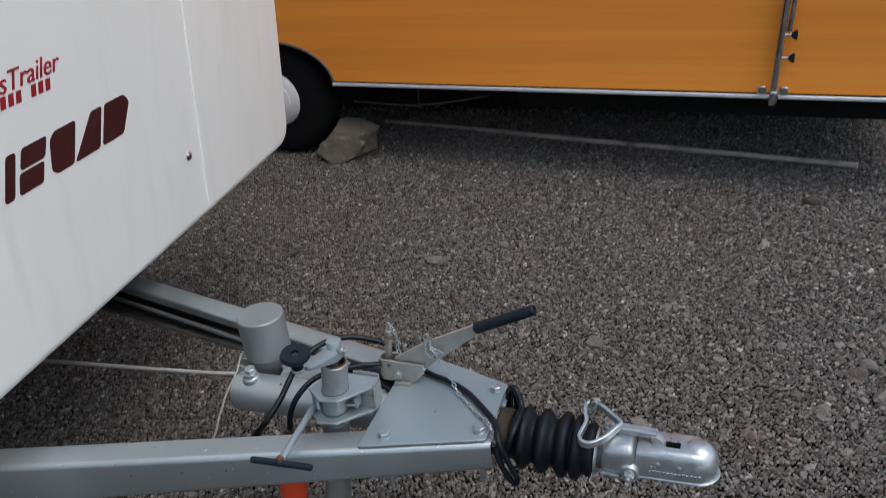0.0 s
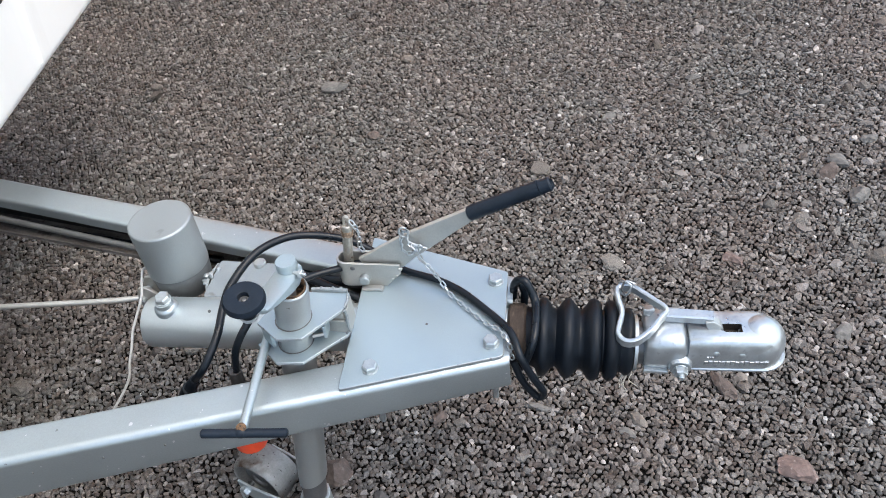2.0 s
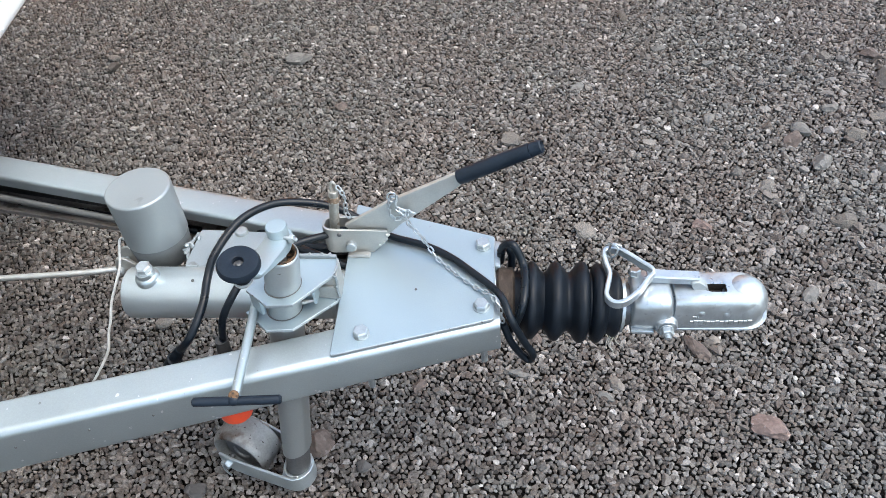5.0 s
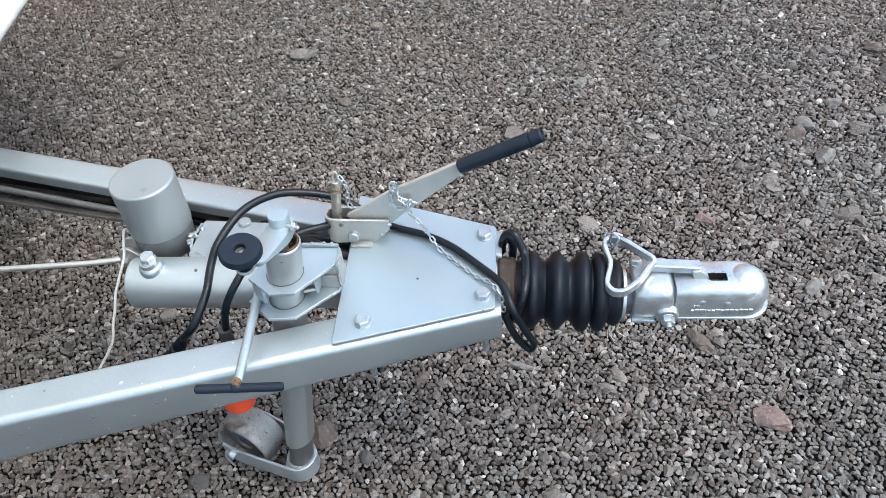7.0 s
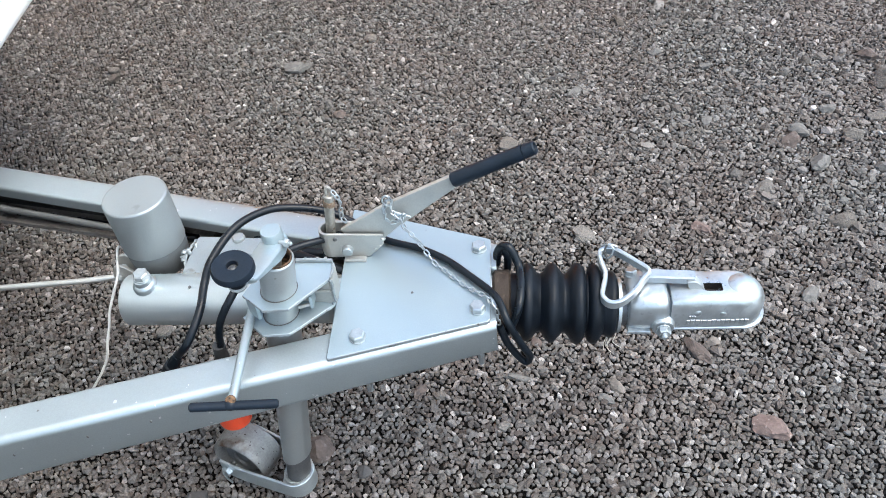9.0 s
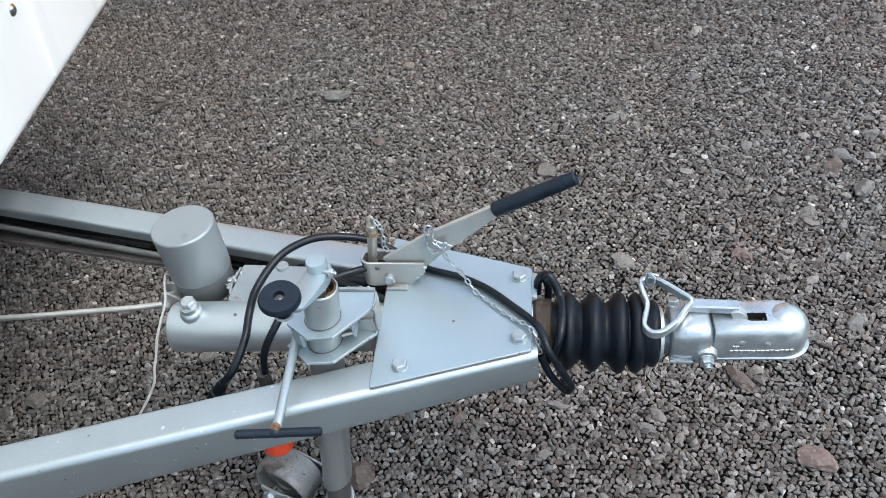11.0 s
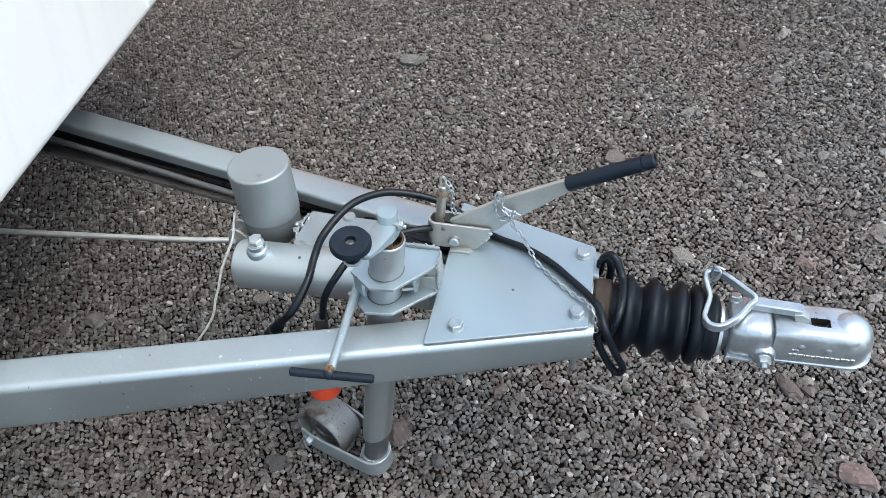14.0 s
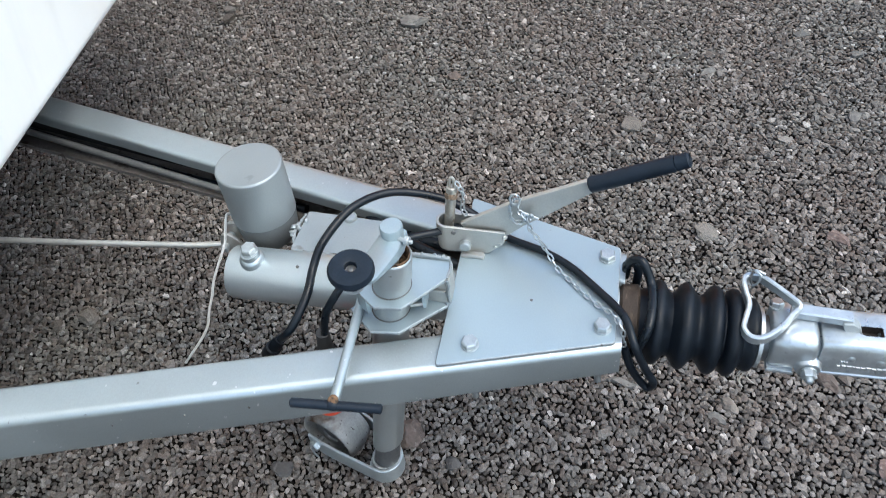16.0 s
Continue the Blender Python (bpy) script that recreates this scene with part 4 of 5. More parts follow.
for k, (x, y, z) in enumerate(((-0.222, -0.0235, 0.5855), (-0.211, -0.0245, 0.5850), (-0.240, -0.0235, 0.5850))):
    part("weld_lump", rock((x, y, z), 0.0045 + 0.001 * k, 30 + k, 0.7, 2), CANPAINT, bracket, smooth=50)
part("weld_pad", prism([(-0.204, 0.0400), (-0.198, 0.0385), (-0.186, 0.0395), (-0.171, 0.038), (-0.170, 0.047), (-0.186, 0.0485), (-0.198, 0.0475), (-0.204, 0.049)], 0.511, 0.5175, bevel=0.002), WARM_STEEL, trailer, "pale weld pad")
screw = part("clamp_screw", rod((-0.318, -0.06, 0.538), (-0.314, -0.228, 0.528), 0.0065), SILVER, trailer, "silver clamping screw")
part("tee_handle", rod((-0.368, -0.234, 0.530), (-0.254, -0.224, 0.523), 0.0062, edge=0.002), PLASTIC, screw, "black tee handle")
part("handle_boss", lathe((-0.3215, -0.2290, 0.5280), (1, 0.085, -0.06), [(0, 0.0055), (0.002, 0.0074), (0.0065, 0.0080), (0.011, 0.0074), (0.013, 0.0055)], 20), PLASTIC, screw, "black boss of the tee handle")
part("screw_end", lathe((-0.314, -0.2245, 0.5325), (0, -0.75, 0.66), [(0, 0.0068), (0.004, 0.0066), (0.0055, 0.005), (0.006, 0.003)], 14), RUST, screw, "rusty screw end")

# ---- jockey wheel ----
JT, JB = Vector((-0.2602, -0.0776, 0.6326)), Vector((-0.354, -0.058, 0.06))
JA = (JT - JB).normalized()
JS = JT + JA * 0.0115
jockey = thing("jockey_wheel", (JB.x, JB.y, 0), "grey steel jockey wheel with a worn wheel on gravel", "jockey wheel")
part("outer_tube", lathe(JS - JA * 0.1460, JA, [(0, 0.0228), (0.002, 0.0245), (0.022, 0.0245), (0.0225, 0.0240), (0.0228, 0.0240), (0.025, 0.0245), (0.1430, 0.0244), (0.1450, 0.0236), (0.1460, 0.0218), (0.12, 0.0214), (0.12, 0.004)], 36), SLEEVE, jockey, "grey silver clamp sleeve with dark scuffs", smooth=40)
# Thin dark rings on the flanges draw the shadow line round the sleeve.
for z in (0.5802, 0.5302):
    c = JB + JA * ((z - JB.z) / JA.z)
    part("gap_shadow_ring", lathe(c, (0, 0, 1), [(0, 0.0243), (0.0004, 0.0263), (0.0007, 0.0251), (0.0008, 0.0243)], 36), DARKSTEEL, jockey, "dark ring painting the shadow round the sleeve")
part("rust_rim", lathe(JS - JA * 0.021, JA, [(0, 0.0207), (0.0225, 0.0207), (0.0238, 0.0199), (0.022, 0.0186), (0.002, 0.0186), (0.002, 0.004)], 28), RUST, jockey, "rusty inner rim")
bm = lathe(JB + JA * 0.062, JA, [(0, 0.0245), (0.001, 0.0258), (0.39, 0.0258)], 36)
for v in bm.verts:
    if (v.co - JB).dot(JA) < 0.1:
        v.co += JA * (0.012 + 0.6 * (v.co.x - JB.x))
part("lower_tube", bm, SCUFFED, jockey, "grey painted lower tube")
part("inner_tube", lathe(JB - JA * 0.03, JA, [(0, 0.022), (0.12, 0.022)], 28), DARKSTEEL, jockey, "dark inner tube")
part("weld_collar", weld([JB + Vector((0.025 * math.cos(a), 0.025 * math.sin(a), 0.008 + 0.15 * 0.025 * math.cos(a))) for a in np.linspace(0, 2 * math.pi, 10)], 0.0034, 6), ZINC, jockey, "bright weld ring")
spindle = part("spindle", rod(JT - JA * 0.02, JT + JA * 0.035, 0.0075), WARM_STEEL, jockey)
KN = Vector((-0.2705, -0.176, 0.728))
PT = Vector((-0.2575, -0.069, 0.684))
AD = Vector((KN.x - PT.x, KN.y - PT.y, 0)).normalized()
AS = Vector((-AD.y, AD.x, 0))


def arm_ring(c, w, lo, hi):
    return [Vector((c.x, c.y, 0)) + AS * a + Vector((0, 0, z)) for a, z in ((-w, lo + 0.003), (-w + 0.003, lo), (w - 0.003, lo), (w, lo + 0.003), (w, hi - 0.003), (w - 0.003, hi), (-w + 0.003, hi), (-w, hi - 0.003))]


crank = part("crank_arm", rings_to_bm([arm_ring(PT + AD * a, w, lo, hi) for a, w, lo, hi in ((-0.012, 0.0140, 0.6480, 0.668), (0.010, 0.0165, 0.6490, 0.670), (0.028, 0.0166, 0.6540, 0.674), (0.060, 0.0150, 0.6680, 0.682), (0.083, 0.0138, 0.6785, 0.689), (0.090, 0.0125, 0.6815, 0.691), (0.093, 0.0085, 0.6830, 0.691))]), PALE_SILVER, jockey, "silver painted crank arm", smooth=45)
part("crank_cap", lathe(PT - Vector((0, 0, 0.022)), (0, 0, 1), [(0, 0.0142), (0.020, 0.0142), (0.022, 0.0130)], 28), PALE_SILVER, crank)
part("cross_bolt", rod(PT + Vector((0.008, -0.008, -0.013)), PT + Vector((0.028, -0.013, -0.013)), 0.0028), ZINC, crank)
part("nut", bolt(PT + Vector((0.0235, -0.0118, -0.013)), (0.97, -0.24, 0), 0.0062, 0.005, False), ZINC, crank, smooth=30)
KX = Vector((0.1, -0.12, 1)).normalized()
part("knob_stem", lathe(KN - KX * 0.036, KX, [(0, 0.008), (0.004, 0.0105), (0.010, 0.010), (0.011, 0.0115), (0.018, 0.0120), (0.019, 0.0105), (0.022, 0.0125), (0.028, 0.0145)], 24), RUBBER, crank, "black knob stem")
part("stem_ring", lathe(KN - KX * 0.038, KX, [(0, 0.011), (0.003, 0.012), (0.005, 0.011)], 24), GALV, crank)
part("knob", lathe(KN - KX * 0.012, KX, [(0, 0.015), (0.002, 0.0235), (0.005, 0.0258), (0.009, 0.0258), (0.013, 0.0235), (0.014, 0.0082), (0.0135, 0.0070), (0.004, 0.0065)], 40), PLASTIC, crank, "round black plastic knob", smooth=35)
part("knob_screw", lathe(KN - KX * 0.006, KX, [(0, 0.0065), (0.0012, 0.0062), (0.0012, 0.0036), (0.003, 0.0034), (0.0034, 0.0028)], 16), DARKSTEEL, crank, "dark screw sunk in the knob")

WC = Vector((-0.463, -0.009, 0.0605))
WA = Vector((-0.37, -0.93, 0.0)).normalized()
FC = Vector((-0.456, -0.010, 0.0605))
wheel = part("wheel", lathe(WC - WA * 0.031, WA, [(0, 0.035), (0.001, 0.053), (0.004, 0.057), (0.012, 0.059), (0.050, 0.059), (0.057, 0.057), (0.061, 0.054), (0.062, 0.052), (0.060, 0.0495), (0.030, 0.047), (0.029, 0.006)], 44), WHEEL, jockey, "worn grey wheel with rust stains", smooth=35)
part("hub", lathe(WC - WA * 0.031, WA, [(0.028, 0.0385), (0.046, 0.037), (0.050, 0.034), (0.051, 0.018), (0.047, 0.016), (0.047, 0.006)], 36), HUB, wheel, "dark wheel hub", smooth=35)
FD = (Vector((JB.x, JB.y, 0)) - Vector((FC.x, FC.y, 0))).normalized()
FP = Vector((-FD.y, FD.x, 0))
FM = Vector((FC.x, FC.y, 0.056))
loop = [FM - FD * 0.034 - FP * 0.047, FM - FD * 0.0 - FP * 0.047, FM + FD * 0.04 - FP * 0.043]
end = Vector((JB.x - 0.006, JB.y, 0.054))
for k in range(9):
    a = -math.pi / 2 + math.pi * k / 8
    loop.append(end + FD * (0.004 + 0.029 * math.cos(a)) + FP * 0.031 * math.sin(a))
loop += [FM + FD * 0.04 + FP * 0.041, FM + FP * 0.043, FM - FD * 0.026 + FP * 0.043]
part("fork", sweep(loop, rect(0.005, 0.040, 0.001)), GREY_METAL, jockey, "grey steel fork strap round the wheel", smooth=35)
part("fork_floor", prism([(end.x - 0.03, end.y - 0.022), (end.x + 0.026, end.y - 0.022), (end.x + 0.026, end.y + 0.022), (end.x - 0.03, end.y + 0.022)], 0.032, 0.038), GREY_METAL, jockey)
AX = FM - FD * 0.018
part("axle_bolt", rod(AX - FP * 0.05, AX - FP * 0.030, 0.0055), HUB, jockey, "axle pin")
part("axle_nut", bolt(AX - FP * 0.058, -FP, 0.0115, 0.009, False), GALV, jockey, smooth=30)
part("split_pin", tube([AX - FP * 0.061 + Vector((0, 0, 0.008)), AX - FP * 0.062 + Vector((0.003, 0, -0.012)), AX - FP * 0.060 + Vector((0.007, 0, -0.030))], 0.0019, 6, 2), GALV, jockey)

# ---- bellows and coupling head ----
coupling = thing("coupling", (0.3, -0.01, 0.40), "galvanised ball coupling head behind a black rubber bellows", "coupling")
prof = [(0.0, 0.043), (0.010, 0.044), (0.016, 0.047), (0.020, 0.056), (0.024, 0.059), (0.029, 0.0585), (0.034, 0.054), (0.040, 0.045), (0.045, 0.043), (0.049, 0.047), (0.055, 0.056), (0.060, 0.060), (0.066, 0.059), (0.071, 0.053), (0.078, 0.045), (0.082, 0.044),
        (0.087, 0.049), (0.093, 0.058), (0.098, 0.061), (0.103, 0.0605), (0.108, 0.056), (0.1115, 0.045), (0.1135, 0.045), (0.117, 0.056), (0.122, 0.0598), (0.128, 0.059), (0.133, 0.053), (0.137, 0.046), (0.141, 0.046), (0.146, 0.050), (0.152, 0.0495), (0.155, 0.046), (0.156, 0.038)]
part("bellows", lathe((0.044, -0.002, 0.461), (1, -0.02, -0.05), prof, 56), RUBBER, coupling, "black ribbed rubber bellows", smooth=60)
part("neck", rod((0.19, -0.006, 0.455), (0.225, -0.008, 0.455), 0.031), DARKSTEEL, coupling, "dark steel neck")
part("hose_clamp", lathe((0.2005, -0.006, 0.4535), (1, -0.02, -0.05), [(0, 0.036), (0.0004, 0.0415), (0.0052, 0.0415), (0.0056, 0.036)], 36), ZINC, coupling, "narrow steel clamp ring")
CY = -0.010


def head_ring(x, a, lo, hi, n):
    out = []
    for k in range(36):
        t = 2 * math.pi * k / 36
        c, s = math.cos(t), math.sin(t)
        out.append(Vector((x, CY + a * math.copysign(abs(c) ** (2 / n), c), (lo + hi) / 2 + (hi - lo) / 2 * math.copysign(abs(s) ** (2 / n), s))))
    return out


head = part("head", rings_to_bm([head_ring(*q) for q in ((0.2150, 0.033, 0.436, 0.494, 3.0), (0.2180, 0.037, 0.434, 0.499, 3.2), (0.235, 0.0385, 0.434, 0.5025, 3.6), (0.262, 0.0400, 0.436, 0.5045, 3.8), (0.2675, 0.0392, 0.437, 0.5035, 3.6),
            (0.2705, 0.0350, 0.436, 0.496, 3.2), (0.274, 0.0325, 0.440, 0.490, 3.0), (0.300, 0.028, 0.440, 0.474, 3.0))]), GALV, coupling, "cast galvanised head", smooth=60)
stad = [(0.262, CY - 0.037), (0.375, CY - 0.038)] + [(0.376 + 0.039 * math.cos(a), CY + 0.0385 * math.sin(a)) for a in np.linspace(-1.45, 1.45, 15)] + [(0.375, CY + 0.038), (0.262, CY + 0.037)]
part("lip", prism(stad, 0.440, 0.4465, bevel=0.002), GALV, coupling, smooth=40)
sx0, sx1, sy0, sy1 = 0.3185, 0.3475, -0.0238, -0.0083


def nose(x0, xc, r, z):
    """A round-nosed outline at one height."""
    o = [(x0, CY - r), ((x0 + xc) / 2, CY - r), (xc, CY - r)] + [(xc + r * math.sin(a), CY - r * math.cos(a)) for a in np.linspace(0.18, math.pi - 0.18, 16)] + [(xc, CY + r), ((x0 + xc) / 2, CY + r), (x0, CY + r)]
    return [Vector((a, b, z)) for a, b in o]


shell = [nose(a, b, c, d) for a, b, c, d in ((0.2735, 0.374, 0.0362, 0.444), (0.2735, 0.3735, 0.0358, 0.460), (0.274, 0.372, 0.0346, 0.476), (0.2745, 0.370, 0.0330, 0.4865), (0.275, 0.367, 0.0305, 0.4935), (0.276, 0.363, 0.0270, 0.4972), (0.278, 0.357, 0.0225, 0.4986))]
inner = []
mx, my, hx, hy = (sx0 + sx1) / 2, (sy0 + sy1) / 2, (sx1 - sx0) / 2, (sy1 - sy0) / 2
for p in shell[-1]:
    c, s = p.x - mx, p.y - my
    k = 1 / max(abs(c) / hx, abs(s) / hy)
    inner.append((mx + c * k, my + s * k))
bm = rings_to_bm(shell + [[Vector((a, b, 0.4990)) for a, b in inner], [Vector((a, b, 0.480)) for a, b in inner]], caps=False)
part("top_boss", bm, GALV, coupling, "raised boss with a slot", smooth=40)
part("ball_dome", lathe((0.3755, CY, 0.466), (0, 0, 1), [(0, 0.0362), (0.008, 0.0356), (0.016, 0.0332), (0.024, 0.0286), (0.031, 0.0220), (0.0355, 0.0145), (0.0376, 0.0070), (0.038, 0.001)], 40), GALV, coupling, "rounded ball socket dome", smooth=60)
# Dark lining added so that the shallow slot looks like a deep hole.
part("slot_lining", rings_to_bm([[Vector((mx + (a - mx) * 0.97, my + (b - my) * 0.94, z)) for a, b in inner] for z in (0.4988, 0.485)], caps=False), SHADED_RUST, coupling)
part("slot_floor", prism([(sx0 - 0.001, sy0 - 0.001), (sx1 + 0.001, sy0 - 0.001), (sx1 + 0.001, sy1 + 0.001), (sx0 - 0.001, sy1 + 0.001)], 0.480, 0.4862), SHADED_RUST, coupling, "rusty slot floor with its shade in the colour")
part("rear_lip", prism([(0.214, CY - 0.041), (0.248, CY - 0.043), (0.248, CY + 0.041), (0.214, CY + 0.040)], 0.438, 0.445, bevel=0.002), GALV, coupling, smooth=40)
for x, z in ((0.312, 0.474), (0.347, 0.472)):
    part("rivet", lathe((x, CY - 0.0315, z), (0, -1, 0.15), [(0, 0.0068), (0.003, 0.006), (0.0045, 0.003)], 16), GALV, coupling)
rnd = random.Random(4)
at = 0.2965
while at < 0.378:
    e = rnd.choice((0.0022, 0.0044, 0.0050, 0.0056))
    z0, z1 = 0.4530 + rnd.uniform(0, 0.0012), 0.4625 - rnd.uniform(0, 0.0012)
    part("embossed_bar", prism([(at, z0), (at + e, z0), (at + e + 0.0008, z1), (at + 0.0008, z1)], CY - 0.0368, CY - 0.034, "xz", 0.0008), GALV, coupling, smooth=20)
    at += e + 0.0013
for k in range(3):
    part("embossed_bar", prism([(0.300 + k * 0.0032, 0.4655), (0.3022 + k * 0.0032, 0.4655), (0.3024 + k * 0.0032, 0.4705), (0.3002 + k * 0.0032, 0.4705)], CY - 0.0365, CY - 0.033, "xz", 0.0006), GALV, coupling, smooth=20)
part("flange_boss", lathe((0.264, CY - 0.028, 0.454), (0, -1, 0), [(0, 0.0185), (0.013, 0.0165), (0.0165, 0.0145)], 24), GALV, coupling)
part("bolt_end", rod((0.264, -0.060, 0.454), (0.264, -0.0725, 0.4535), 0.0048, 16), ZINC, coupling)
part("bolt", bolt((0.264, -0.0665, 0.454), (0, -1, 0), 0.0100, 0.009), ZINC, coupling, smooth=30)
part("bolt", bolt((0.222, 0.016, 0.506), (0, 0.3, 1), 0.009, 0.008), ZINC, coupling, smooth=30)
loop = smooth_path([(0.238, -0.002, 0.519), (0.222, 0.014, 0.521), (0.203, 0.029, 0.524), (0.191, 0.038, 0.524), (0.179, 0.040, 0.523), (0.171, 0.033, 0.521), (0.173, 0.015, 0.518), (0.177, -0.003, 0.514), (0.172, -0.023, 0.509),
                    (0.170, -0.037, 0.506), (0.179, -0.048, 0.504), (0.195, -0.047, 0.505), (0.215, -0.031, 0.509), (0.230, -0.012, 0.514)], 4, True)
loop = [p + Vector((0.0065, -0.001, 0)) for p in loop]
handle = part("release_handle", sweep(loop, rect(0.0066, 0.0145, 0.0016), closed=True), GALV, coupling, "galvanised looped release handle", smooth=40)
part("handle_arm", sweep([(0.236, -0.001, 0.5105), (0.246, -0.0025, 0.5105), (0.262, -0.0045, 0.511), (0.290, -0.0065, 0.511), (0.308, -0.0078, 0.5105)], rect(0.0172, 0.0140, 0.0020)), GALV, handle, smooth=40)
part("hook", prism(rounded([(0.296, 0.512), (0.308, 0.514), (0.318, 0.506), (0.3235, 0.495), (0.321, 0.486), (0.312, 0.486), (0.300, 0.500)], 0.003, 3), -0.0195, -0.006, "xz", 0.001), SCUFFED, handle, "worn latch hook", smooth=30)
part("wire_twist", tube([(0.186, 0.045, 0.533), (0.190, 0.038, 0.536), (0.197, 0.031, 0.533), (0.192, 0.029, 0.518), (0.184, 0.036, 0.514), (0.182, 0.044, 0.526), (0.191, 0.040, 0.535), (0.203, 0.036, 0.533)], 0.0017, 6, 5), GALV, handle, "twisted wire on the handle")
part("wire_tail", tube([(0.188, 0.037, 0.536), (0.185, 0.034, 0.525), (0.190, 0.030, 0.512), (0.184, 0.028, 0.503), (0.190, 0.026, 0.494), (0.186, 0.022, 0.487)], 0.0016, 6, 5), DARKSTEEL, handle, "hanging wire tail")
for k, (dx, dz) in enumerate(((0.010, -0.036), (-0.004, -0.030), (0.004, -0.041), (0.015, -0.026), (-0.010, -0.024))):
    a = 0.183 + k * 0.003
    part("loose_wire", tube([(a, -0.03, 0.435), (a + dx * 0.3 + 0.002, -0.043, 0.435 + dz * 0.2), (a + dx * 0.4 - 0.003, -0.049, 0.435 + dz * 0.6), (a + dx, -0.052, 0.435 + dz)], 0.0007, 5, 5), FRAY, coupling, "frayed thin wire ends")

# ---- hand brake ----
brake = thing("hand_brake", (-0.19, 0.065, 0.512), "weathered steel hand brake lever with a black grip", "brake lever")
yf, yb = 0.050, 0.082
outline = [(-0.226, 0.513), (-0.166, 0.513), (-0.142, 0.538), (-0.141, 0.557), (-0.226, 0.561)]
part("bracket_cheek", prism(outline, yf, yf + 0.004, "xz", 0.0008), WARM_STEEL, brake, smooth=20)
part("bracket_cheek", prism(outline, yb - 0.004, yb, "xz", 0.0008), WARM_STEEL, brake, smooth=20)
ym, rr = (yf + yb) / 2, (yb - yf) / 2 - 0.002
part("bracket_bend", sweep([(-0.225 - rr * math.sin(a), ym + rr * math.cos(a), 0.537) for a in np.linspace(0, math.pi, 13)], rect(0.004, 0.048, 0.0008)), WARM_STEEL, brake, smooth=40)
part("weld_foot", prism([(-0.203, yf - 0.003), (-0.172, yf - 0.003), (-0.172, yb), (-0.203, yb)], 0.508, 0.515, bevel=0.002), WARM_STEEL, brake)
part("pivot_bolt", rod((-0.198, yf - 0.008, 0.530), (-0.198, yb + 0.006, 0.530), 0.0085), ZINC, brake)
lever = part("lever", prism([(-0.204, 0.563), (-0.133, 0.609), (-0.029, 0.660), (-0.022, 0.641), (-0.117, 0.566), (-0.138, 0.546), (-0.19, 0.534)], 0.057, 0.064, "xz", 0.001), WARM_STEEL, brake, "tapered flat lever", smooth=20)
for x, z in ((-0.214, 0.551), (-0.118, 0.578)):
    part("rivet", lathe((x, yf + 0.008 if z > 0.56 else yf + 0.001, z), (0, -1, 0), [(0, 0.004), (0.002, 0.0035), (0.003, 0.002)], 12), DARKSTEEL, lever)
for k, (x, z) in enumerate(((-0.156, 0.529), (-0.150, 0.535), (-0.144, 0.541), (-0.141, 0.549))):
    part("weld_lump", rock((x, yf + 0.0015, z), 0.0060 + 0.0012 * (k % 2), 70 + k, 0.8, 2), WARM_STEEL, brake, smooth=50)
G0, G1 = Vector((-0.030, 0.060, 0.6495)), Vector((0.086, 0.055, 0.706))
GL = (G1 - G0).length
part("grip", lathe(G0, G1 - G0, [(0, 0.0095), (0.002, 0.0112), (GL * 0.86, 0.0108), (GL * 0.865, 0.0088), (GL * 0.87, 0.0103), (GL - 0.002, 0.0098), (GL, 0.0075), (GL - 0.004, 0.006)], 24), PLASTIC, lever, "black plastic grip", smooth=35)
pin = part("locking_pin", rod((-0.2255, 0.068, 0.535), (-0.2145, 0.072, 0.620), 0.0074), PINSTEEL, brake, "worn steel pin")
part("pin_collar", lathe((-0.2170, 0.0712, 0.600), (0.13, 0.05, 1), [(0, 0.0076), (0.001, 0.0090), (0.004, 0.0086), (0.005, 0.0080), (0.006, 0.0090), (0.009, 0.0086), (0.010, 0.0078)], 16), PINRUST, pin)
part("pin_eye", tube([(-0.2175, 0.071, 0.617), (-0.2170, 0.071, 0.630), (-0.2140, 0.0725, 0.635), (-0.2110, 0.072, 0.630), (-0.2115, 0.072, 0.617)], 0.0026, 8, 4), PINSTEEL, pin, "rusty eye")


# ---- chains ----
def link_mesh(length=0.0128, width=0.0078, r=0.00125):
    h, w = length / 2 - width / 2, width / 2 - r
    pts = [(h + w * math.cos(a), w * math.sin(a), 0) for a in np.linspace(-math.pi / 2, math.pi / 2, 6)]
    pts += [(-h + w * math.cos(a), w * math.sin(a), 0) for a in np.linspace(math.pi / 2, 3 * math.pi / 2, 6)]
    return finish(tube(pts, r, 6, 1, True), "chain_link", GALV)


LINK = link_mesh()


def chain(parent, points, pitch=0.0098, lean=0.0):
    path = smooth_path(points, 12)
    left, i = 0.0, 0
    last = path[0]
    for p in path[1:]:
        d = (p - last)
        left += d.length
        if left >= pitch:
            left -= pitch
            t = d.normalized()
            ob = part("chain_link", LINK, GALV, parent)
            q = t.to_track_quat("X", "Z").to_matrix().to_4x4() @ Matrix.Rotation(radians(90 * (i % 2) + 30 + lean), 4, "X")
            ob.matrix_basis = Matrix.Translation(p) @ q
            i += 1
        last = p


safety = thing("safety_chain", (0.0, -0.03, 0.513), "thin galvanised chain draped from lever over cover plate", "chain")
chain(safety, [(-0.122, 0.051, 0.598), (-0.113, 0.047, 0.598), (-0.104, 0.043, 0.575), (-0.092, 0.042, 0.557), (-0.080, 0.040, 0.534), (-0.066, 0.028, 0.519), (-0.053, 0.017, 0.516), (-0.032, -0.005, 0.516), (-0.010, -0.026, 0.517), (0.012, -0.045, 0.522), (0.020, -0.058, 0.522), (0.026, -0.066, 0.516), (0.029, -0.072, 0.49)])
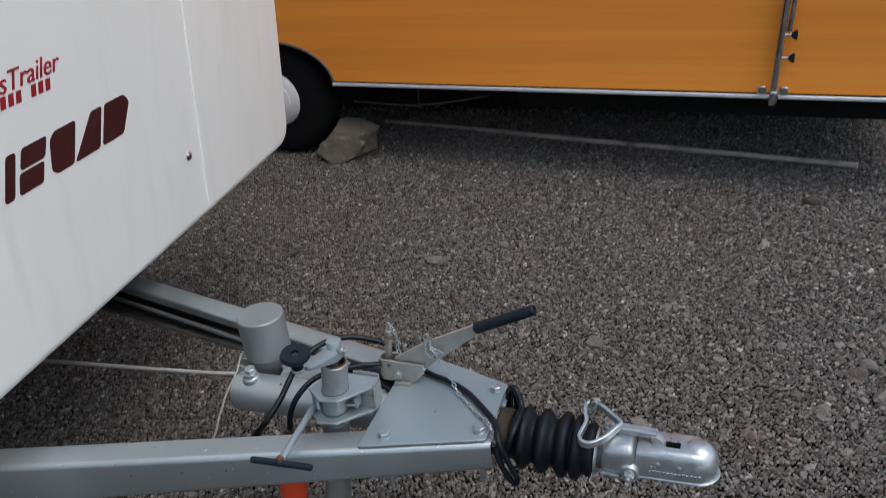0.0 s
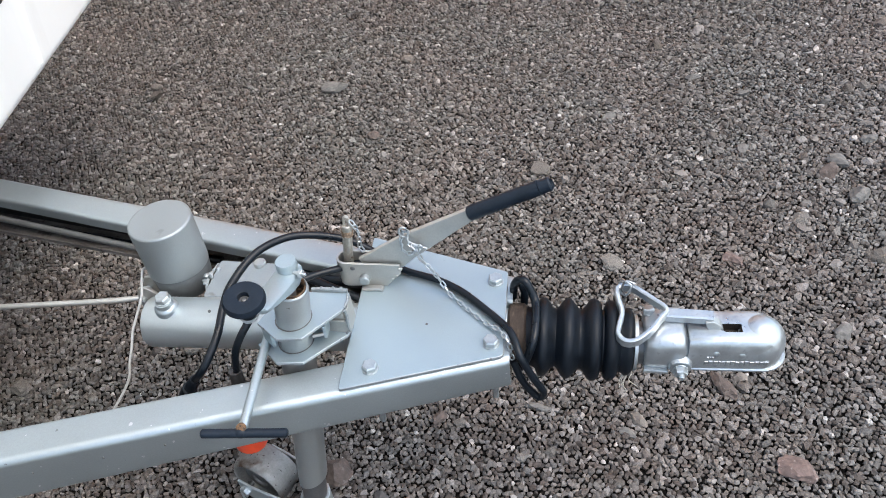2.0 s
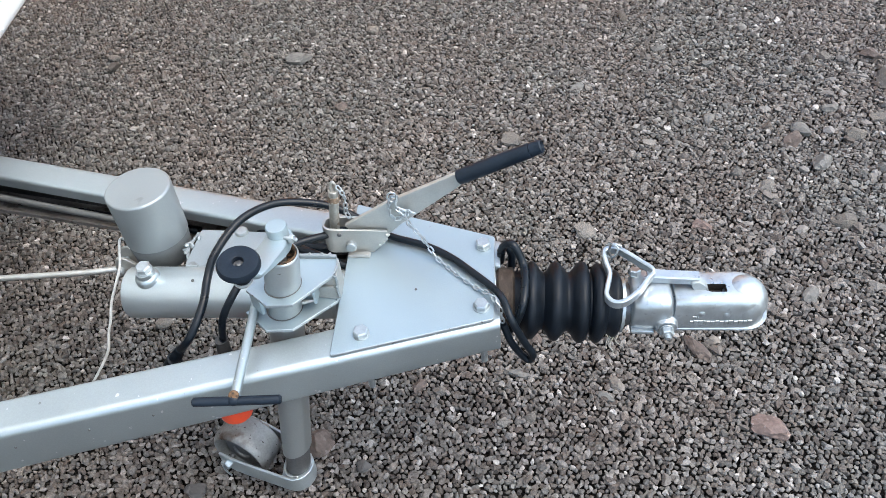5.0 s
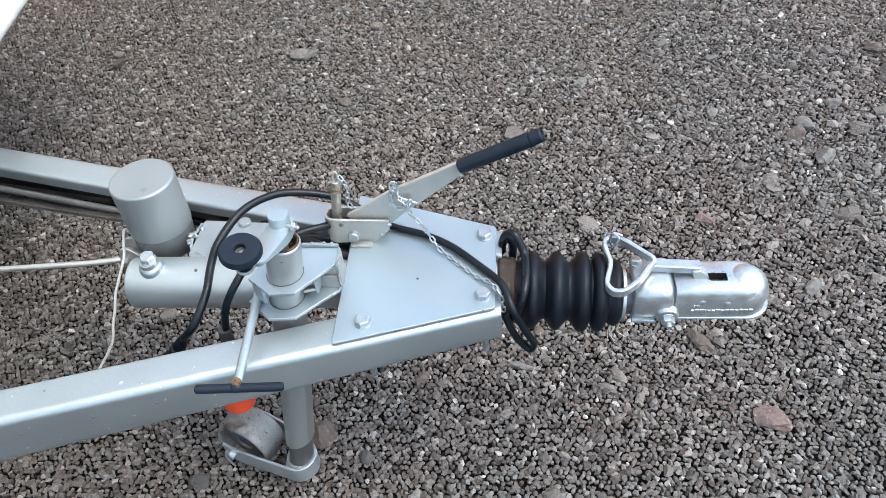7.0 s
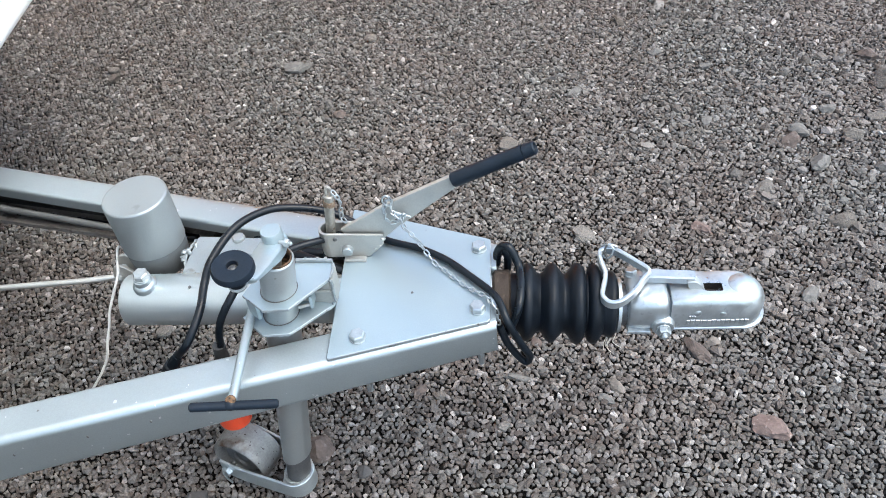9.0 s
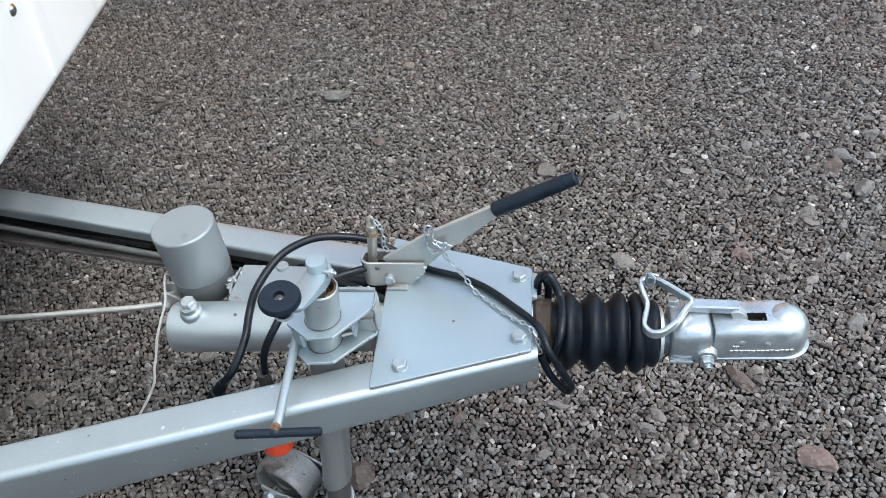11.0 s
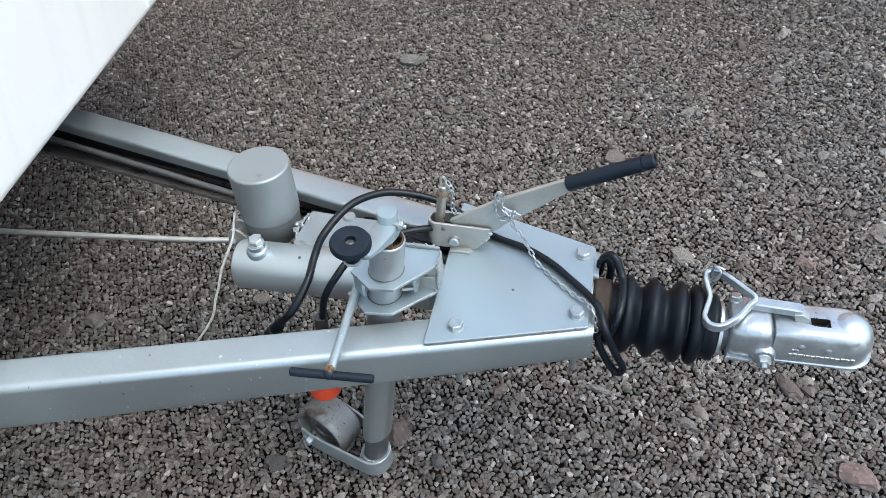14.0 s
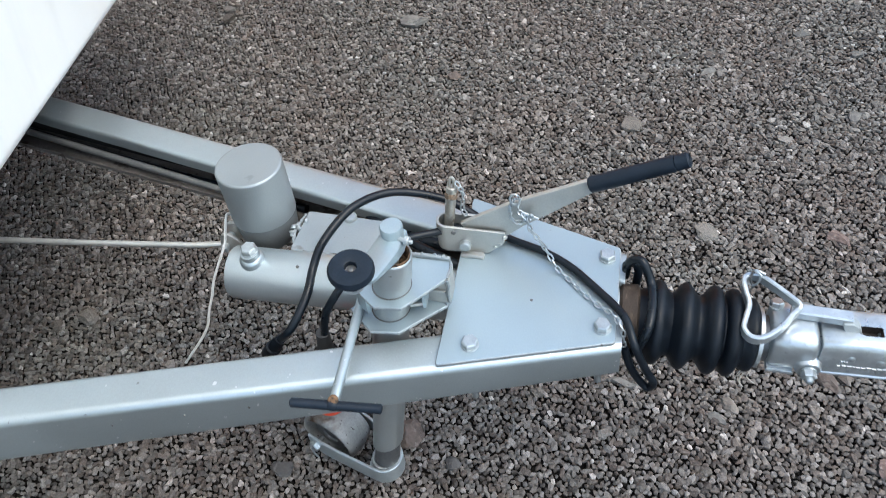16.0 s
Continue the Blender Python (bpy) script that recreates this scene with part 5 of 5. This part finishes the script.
chain(safety, [(-0.128, 0.052, 0.602), (-0.132, 0.050, 0.592), (-0.124, 0.049, 0.583), (-0.113, 0.048, 0.587), (-0.106, 0.046, 0.594), (-0.104, 0.045, 0.600)], 0.0085)
chain(safety, [(-0.134, 0.054, 0.592), (-0.133, 0.054, 0.604), (-0.128, 0.054, 0.620), (-0.120, 0.052, 0.622), (-0.122, 0.051, 0.608), (-0.118, 0.049, 0.600), (-0.110, 0.048, 0.598)], 0.0088)
part("toggle_bar", rod((-0.117, 0.050, 0.602), (-0.094, 0.045, 0.596), 0.0017), GALV, safety)
part("toggle_ring", tube([(-0.126 + 0.0065 * math.cos(a), 0.050, 0.624 + 0.009 * math.sin(a)) for a in np.linspace(0, 2 * math.pi, 12, endpoint=False)], 0.0015, 8, 2, True), GALV, safety)
pinchain = thing("pin_chain", (-0.205, 0.078, 0.56), "short thin chain on the locking pin", "chain")
chain(pinchain, [(-0.213, 0.072, 0.633), (-0.205, 0.070, 0.624), (-0.201, 0.074, 0.606), (-0.203, 0.078, 0.588), (-0.204, 0.078, 0.570), (-0.198, 0.076, 0.560)], 0.0105)

# ---- cables ----
power = thing("power_cable", (-0.43, -0.11, 0.44), "black trailer cable looped over drawbar", "cable")
part("cable", tube([(-0.436, -0.108, 0.478), (-0.412, -0.108, 0.508), (-0.397, -0.07, 0.533), (-0.397, -0.03, 0.546), (-0.387, 0.0, 0.567), (-0.36, 0.05, 0.582), (-0.325, 0.09, 0.577), (-0.287, 0.11, 0.565), (-0.238, 0.118, 0.548), (-0.20, 0.112, 0.53), (-0.165, 0.092, 0.522),
                    (-0.138, 0.076, 0.5195), (-0.088, 0.057, 0.5195), (-0.048, 0.032, 0.5195), (-0.013, -0.001, 0.5195), (0.020, -0.037, 0.521), (0.032, -0.058, 0.520), (0.042, -0.082, 0.508), (0.059, -0.086, 0.466), (0.072, -0.086, 0.436), (0.064, -0.083, 0.420), (0.043, -0.080, 0.452), (0.030, -0.070, 0.485)], lambda s: 0.0061 - 0.0007 * min(1.0, max(0.0, (s - 0.38) * 8)), 12, 7), CABLE, power, "black rubber cable")
part("connector", lathe((-0.436, -0.108, 0.478), (-0.55, 0.0, -0.8), [(0, 0.0075), (0.010, 0.0075), (0.012, 0.009), (0.026, 0.0092), (0.028, 0.0115), (0.05, 0.011), (0.053, 0.009)], 20), RUBBER, power, "black cable connector")
part("front_loop", tube([(0.026, 0.05, 0.49), (0.03, 0.045, 0.525), (0.045, 0.035, 0.540), (0.060, 0.018, 0.515), (0.062, -0.02, 0.515), (0.058, -0.05, 0.505), (0.048, -0.062, 0.48), (0.036, -0.06, 0.455)], 0.0062, 12, 7), CABLE, power)
part("front_loop", tube([(0.026, 0.056, 0.505), (0.036, 0.052, 0.52), (0.043, 0.048, 0.505), (0.042, 0.046, 0.48)], 0.006, 10, 6), CABLE, power)
light = thing("light_cable", (-0.39, -0.085, 0.23), "black cable ending in an orange plug", "cable")
part("cable", tube([(-0.165, 0.10, 0.519), (-0.20, 0.088, 0.530), (-0.238, 0.052, 0.548), (-0.272, 0.030, 0.555), (-0.302, 0.0, 0.562), (-0.326, -0.045, 0.573), (-0.345, -0.082, 0.56), (-0.366, -0.09, 0.522), (-0.376, -0.092, 0.48), (-0.378, -0.092, 0.455)], 0.0056, 12, 7), CABLE, light, "black rubber cable")
part("boot", lathe((-0.379, -0.092, 0.480), (-0.08, 0, -1), [(0, 0.0095), (0.03, 0.0105), (0.036, 0.013), (0.07, 0.02), (0.10, 0.021)], 24), BOOT, light, "dark grey rubber boot")
part("plug", lathe((-0.392, -0.092, 0.391), (-0.12, 0, -1), [(0, 0.021), (0.005, 0.027), (0.080, 0.0285), (0.094, 0.0265), (0.098, 0.018)], 24), RED, light, "orange-red plug body")
under = thing("flat_hose", (-0.25, 0.06, 0.5), "black hoses under the brake bracket", "hose")
part("hose", tube([(-0.40, 0.16, 0.478), (-0.34, 0.11, 0.49), (-0.27, 0.06, 0.505), (-0.21, 0.04, 0.494)], 0.007, 10, 6), CABLE, under)
part("hose", tube([(-0.35, 0.14, 0.46), (-0.28, 0.09, 0.485), (-0.2, 0.08, 0.49)], 0.009, 10, 6), CABLE, under)
solo("thin_wire", tube([(-0.580, 0.098, 0.50), (-0.586, 0.093, 0.507), (-0.582, 0.072, 0.502), (-0.577, 0.047, 0.49), (-0.584, 0.025, 0.47), (-0.591, 0.005, 0.45), (-0.594, -0.011, 0.43), (-0.600, -0.024, 0.41), (-0.606, -0.035, 0.385), (-0.621, -0.045, 0.36), (-0.640, -0.055, 0.335), (-0.659, -0.061, 0.31)], 0.0022, 8, 6), WHITE_WIRE, "thin pale wire hanging from the drawbar", "wire")
